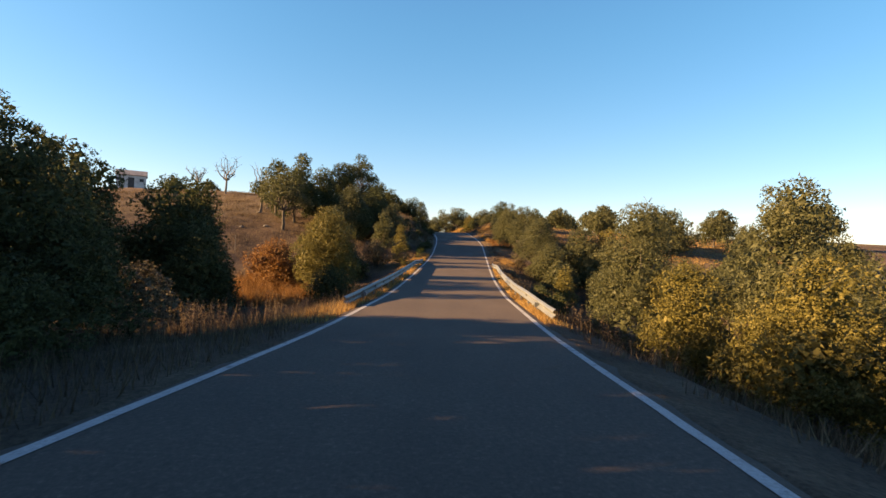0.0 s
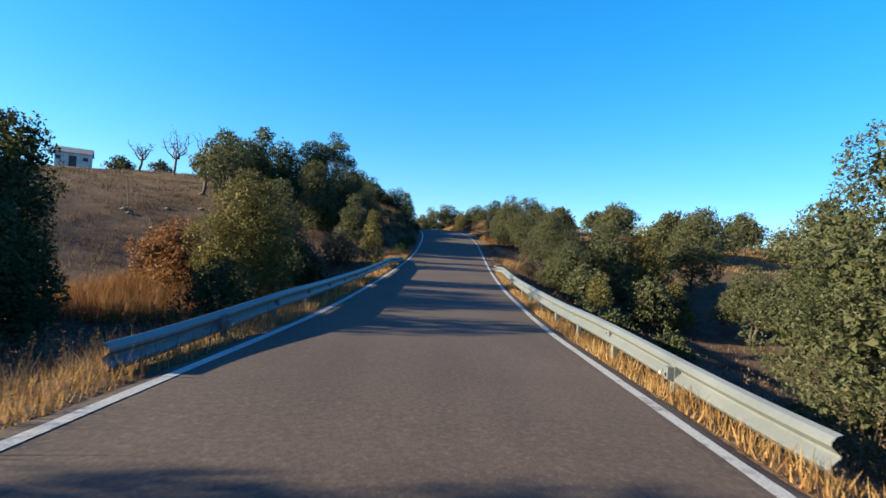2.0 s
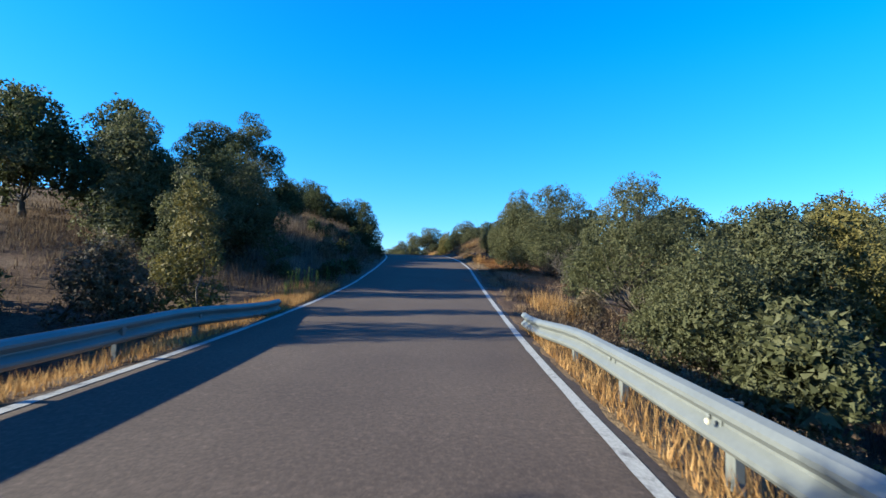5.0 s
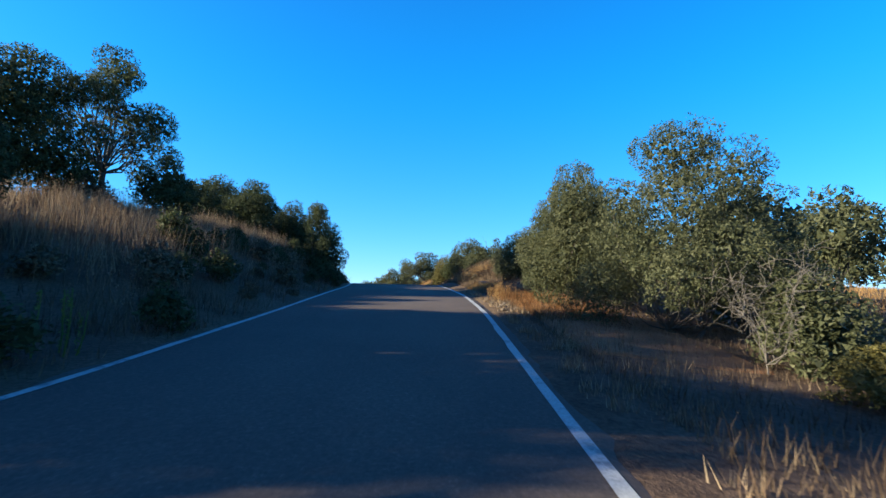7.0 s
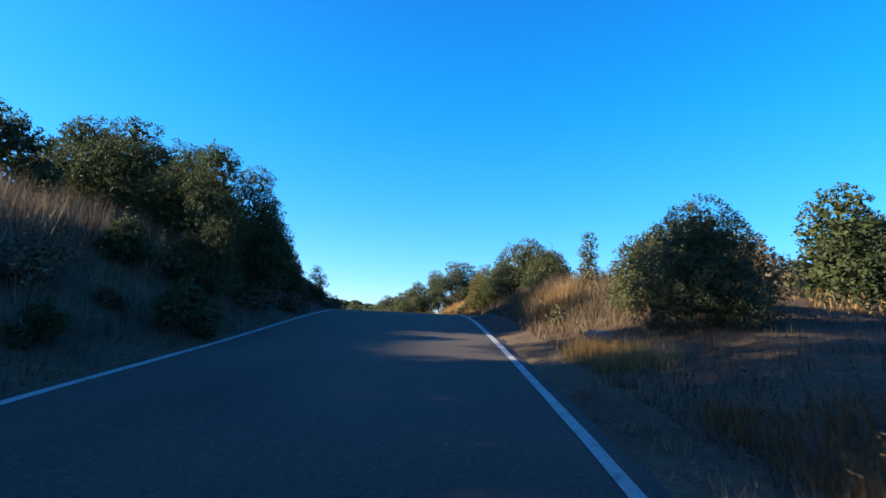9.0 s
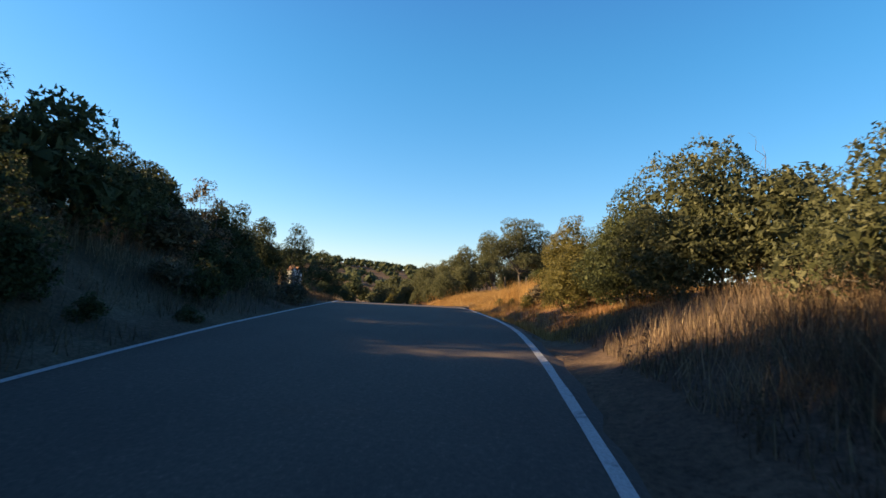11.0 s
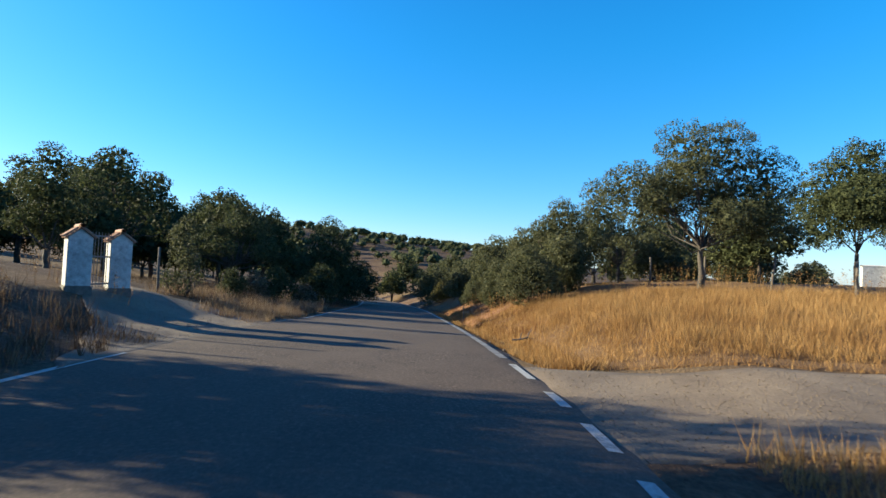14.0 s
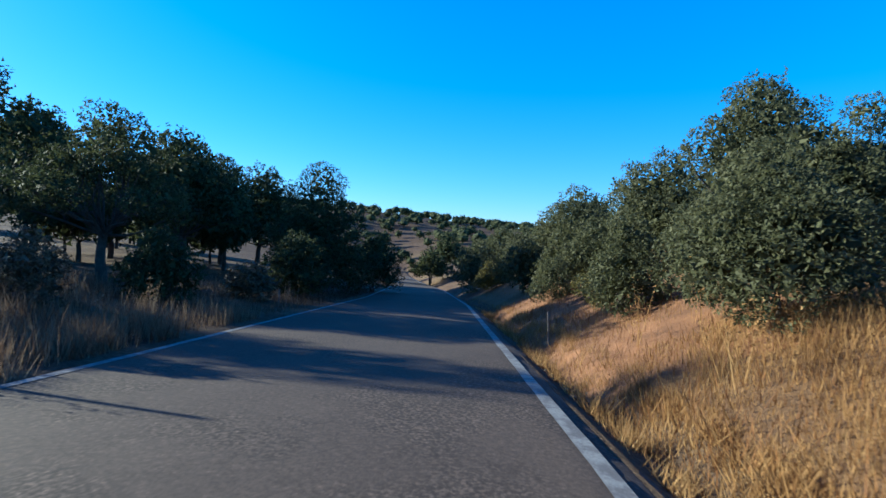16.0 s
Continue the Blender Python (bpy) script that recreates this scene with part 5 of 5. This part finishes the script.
grass("short dry grass on the bare bank", STRAW, 114, 32000, 104.5, 115, 1, .75, 9, .06, .22, fade=1.3)
grass("sparse dry grass on the reddish slope", STRAW, 151, 14000, 115, 138, 1, .75, 9, .06, .22, fade=1.0, tuft=.3)
grass("ragged golden tufts over the road ditch", STRAW, 146, 9000, 104.5, 128, 1, .62, 1.5, .12, .34, tuft=.1, lean=.5)
grass("rusty tufts on the roadside slope", RUST, 147, 9000, 109, 128, 1, .9, 4.5, .1, .32, tuft=.25)
grass("rusty tufts on the cut of the bank", RUST, 148, 7000, 86, 97.5, 1, .8, 3.4, .08, .3, tuft=.2)
grass("golden tufts on the cut of the bank", STRAW, 149, 6000, 84, 97.5, 1, .55, 3.0, .08, .3, tuft=.16)
weeds("tall dry stalks in the golden field", STRAW, 126, 500, 106, 124, 1, 2.0, 16, .6, 1.1)
weeds("dry stalks by the gate", PALE, 127, 300, 100, 132, -1, .9, 6, .4, .9)
grass("golden grass tufts beside the road", STRAW, 131, 2600, 66.0, 68.2, 1, 1.1, 2.0, .15, .42, tuft=.16)
grass("tall pale tussocks on the mound", PALE, 132, 5200, 70, 81, 1, 2.6, 7, .35, .8, tuft=.22)
grass("golden tussocks on the mound", STRAW, 133, 2200, 72, 76, 1, 1.6, 3, .4, .8, tuft=.25)
grass("rusty tall grass in low sunlight", RUST, 134, 16000, 25, 36, -1, 5.5, 11, .35, .85, fade=1.0, width=.009)
thicket(shade_kinds, -1, ((56, 2.6, .26), (58.4, 3.4, .3), (60.6, 2.2, .24), (62.8, 3.8, .36), (65, 2.6, .3), (67.4, 1.9, .24), (69, 2.8, .4), (70.8, 2.0, .34), (74.6, 2.2, .4), (77.4, 2.4, .45), (80.5, 2.0, .36), (84.8, 2.2, .4), (88.2, 2.0, .36), (91, 2.6, .45)))
grass("golden grass on the rim of the track", STRAW, 135, 9000, 98.4, 100.7, 1, 1.0, 9, .15, .42, fade=1.0, width=.005)
grass("golden dry grass at the end of the guardrail", STRAW, 136, 6000, 39.5, 46.5, -1, .22, 1.4, .12, .34, fade=1.0)
grass("golden grass clumps on the road bank", STRAW, 137, 2600, 93, 99.5, 1, .9, 3.2, .18, .45, tuft=.22)

# dark scrub low on the cut bank; its dark leaves also stand in for shade
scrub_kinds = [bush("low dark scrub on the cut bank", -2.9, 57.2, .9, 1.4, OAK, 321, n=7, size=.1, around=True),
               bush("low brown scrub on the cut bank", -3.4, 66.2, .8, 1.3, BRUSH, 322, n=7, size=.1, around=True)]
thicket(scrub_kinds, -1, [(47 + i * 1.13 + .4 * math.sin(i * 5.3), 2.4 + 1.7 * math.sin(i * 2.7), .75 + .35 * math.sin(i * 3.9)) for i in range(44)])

# the same scrub on the stream slope, added to darken it as shade would
thicket(scrub_kinds, 1, [(14 + i * 1.05, 3.1 + 1.6 * math.sin(i * 2.9), .6 + .3 * math.sin(i * 3.3)) for i in range(22)])

# bare dead shrubs beside the road
dead_tree("bare grey dead shrub among bushes", 8.2, 50.9, 2.1, 2.0, 331, 160, .1)
dead_tree("bare grey dead shrub among bushes", 9.1, 52.0, 2.0, 2.0, 332, 160, .1)


def fallen_branch(x, y, turn, label):
    rg = np.random.default_rng(341)
    ob = empty("fallen_branch", x, y, float(ground(x, y)) + .03, turn)
    v, f = tubes([limb(rg, (-.35, 0, .02), (.35, .05, .06), .022, .014, .12, 7)], 7)
    stem = mesh_part("stem", v, f, GREYWOOD, ob, soft=True)
    for a, b in (((.0, .02, .05), (.22, .35, .30)), ((-.15, 0, .04), (-.05, .22, .2))):
        v, f = tubes([limb(rg, a, b, .013, .006, .15, 5)], 6)
        mesh_part("side_branch", v, f, GREYWOOD, stem, soft=True)
    return tagged(ob, label, "branch")


fallen_branch(-2.25, 108.35, 20, "pale dead branch lying beside the road")

# broken stones along the ragged road edge
rng = np.random.default_rng(351)
for i in range(72):
    y = rng.uniform(56.5, 61.5) if i < 44 else rng.uniform(106, 124)
    x = float(edge_r(y)) + rng.uniform(.42, 1.3 if i < 44 else .95)
    r = rng.uniform(.02, .075 if i < 44 else .055)
    bm = bmesh.new()
    bmesh.ops.create_icosphere(bm, subdivisions=1, radius=1)
    for v in bm.verts:
        k = 1 + .35 * noise.noise(v.co * 1.7 + Vector((i * 2.3, 0, 0)))
        v.co = Vector((v.co.x * r * 1.3 * k + x, v.co.y * r * k + y, v.co.z * r * .7 * k + float(ground(x, y)) + r * .15))
    tagged(part("roadside_stone", bm, GRAVEL), "small broken stone beside the road edge", "stone", "stones beside the road")
weeds("pale tall weeds with seed heads on the verge", PALE, 150, 620, 10.5, 20, -1, 2.6, 8.5, .5, 1.0, heads=20, size=.03)
weeds("stiff tan stalks beside the road", STRAW, 138, 60, 59.6, 62, 1, .7, 1.6, .35, .75, heads=30, size=.03)
grass("sunlit golden tufts by the gate", PALE, 139, 2500, 108.5, 114.5, -1, .5, 2.6, .2, .6, tuft=.2)
sun_scrub = [bush("low yellowish scrub on a sunlit bank", 4.2, 92.0, .8, 1.2, GOLDEN, 323, n=7, size=.1, around=True),
             bush("low brown scrub on a sunlit bank", 3.6, 93.6, .6, 1.0, BRUSH, 324, n=7, size=.1, around=True)]
thicket(sun_scrub, 1, [(91 + i * .9, 2.1 + .5 * math.sin(i * 2.9), .55 + .2 * math.sin(i * 4.1)) for i in range(7)])
thicket(sun_scrub[1:], 1, [(69 + i * 1.3, 3.1 + 1.3 * math.sin(i * 2.3), .6 + .3 * math.sin(i * 3.7)) for i in range(9)])
bush("grey-green bush on the rim of the bank", 6.0, 98.2, 1.5, 1.5, GREEN, 325, n=12, size=.07)
bush("low leafy bush on a grassy bank", 4.2, 96.9, .8, 1.0, GREEN, 326, n=9, size=.06)
bush("small withered bush at the foot of a mound", 5.5, 73.2, .5, .7, BRUSH, 327, n=6, size=.05, ragged=.4)
grass("withered tall grass on the mound", WITHERED_SHADE_TONE, 140, 9000, 70, 81, 1, 1.8, 6, .4, .85, tuft=.3)
rng = np.random.default_rng(361)
for i, (x, y, r) in enumerate(((5.9, 68.6, .28), (2.3, 94.2, .07), (2.45, 94.0, .06), (2.6, 93.6, .05))):
    bm = bmesh.new()
    bmesh.ops.create_icosphere(bm, subdivisions=2, radius=1)
    for v in bm.verts:
        k = 1 + .3 * noise.noise(v.co * 1.5 + Vector((i * 4.3, 1, 0)))
        v.co = Vector((v.co.x * r * 1.2 * k + x, v.co.y * r * k + y, v.co.z * r * .7 * k + float(ground(x, y)) + r * .2))
    tagged(part("bank_stone", bm, STONE), "weathered grey stone on a roadside bank", "stone", "stones on the banks")
grass("dry tufts along the edge of the apron", PALE, 141, 3600, 107.2, 111.5, -1, .3, 4.5, .12, .4, tuft=.16)
grass("dry tufts along the edge of the apron", WITHERED_SHADE_TONE, 142, 2600, 99, 103, -1, .35, 4.0, .12, .4, tuft=.16)
# loose gravel on the apron and the track mouth
rng = np.random.default_rng(371)
count = 1500
gy = np.concatenate([rng.uniform(101.5, 109.5, count), rng.uniform(100.6, 104.4, count)])
gd = np.concatenate([rng.uniform(.1, 3.6, count), rng.uniform(.2, 6, count)])
gx = np.where(np.arange(2 * count) < count, edge_l(gy) - gd, edge_r(gy) + gd)
gc = np.stack([gx, gy, ground(gx, gy) + .014], 1)
corner = np.array([(1, 0, 0), (-1, 0, 0), (0, 1, 0), (0, -1, 0), (0, 0, .8), (0, 0, -.8)])
tri = np.array([(0, 2, 4), (2, 1, 4), (1, 3, 4), (3, 0, 4), (2, 0, 5), (1, 2, 5), (3, 1, 5), (0, 3, 5)])
gv = (gc[:, None] + corner[None] * rng.uniform(.004, .015, (2 * count, 6, 1))).reshape(-1, 3)
gf = (np.arange(2 * count)[:, None, None] * 6 + tri[None]).reshape(-1, 3)
tagged(mesh_part("loose_gravel", gv, gf, GRAVEL), "loose gravel on the track mouth and apron", "gravel", "", "stuff")
grass("pale low tufts along the road edge", PALE, 143, 4200, 41, 66, 1, .5, 1.6, .06, .22, tuft=.1)
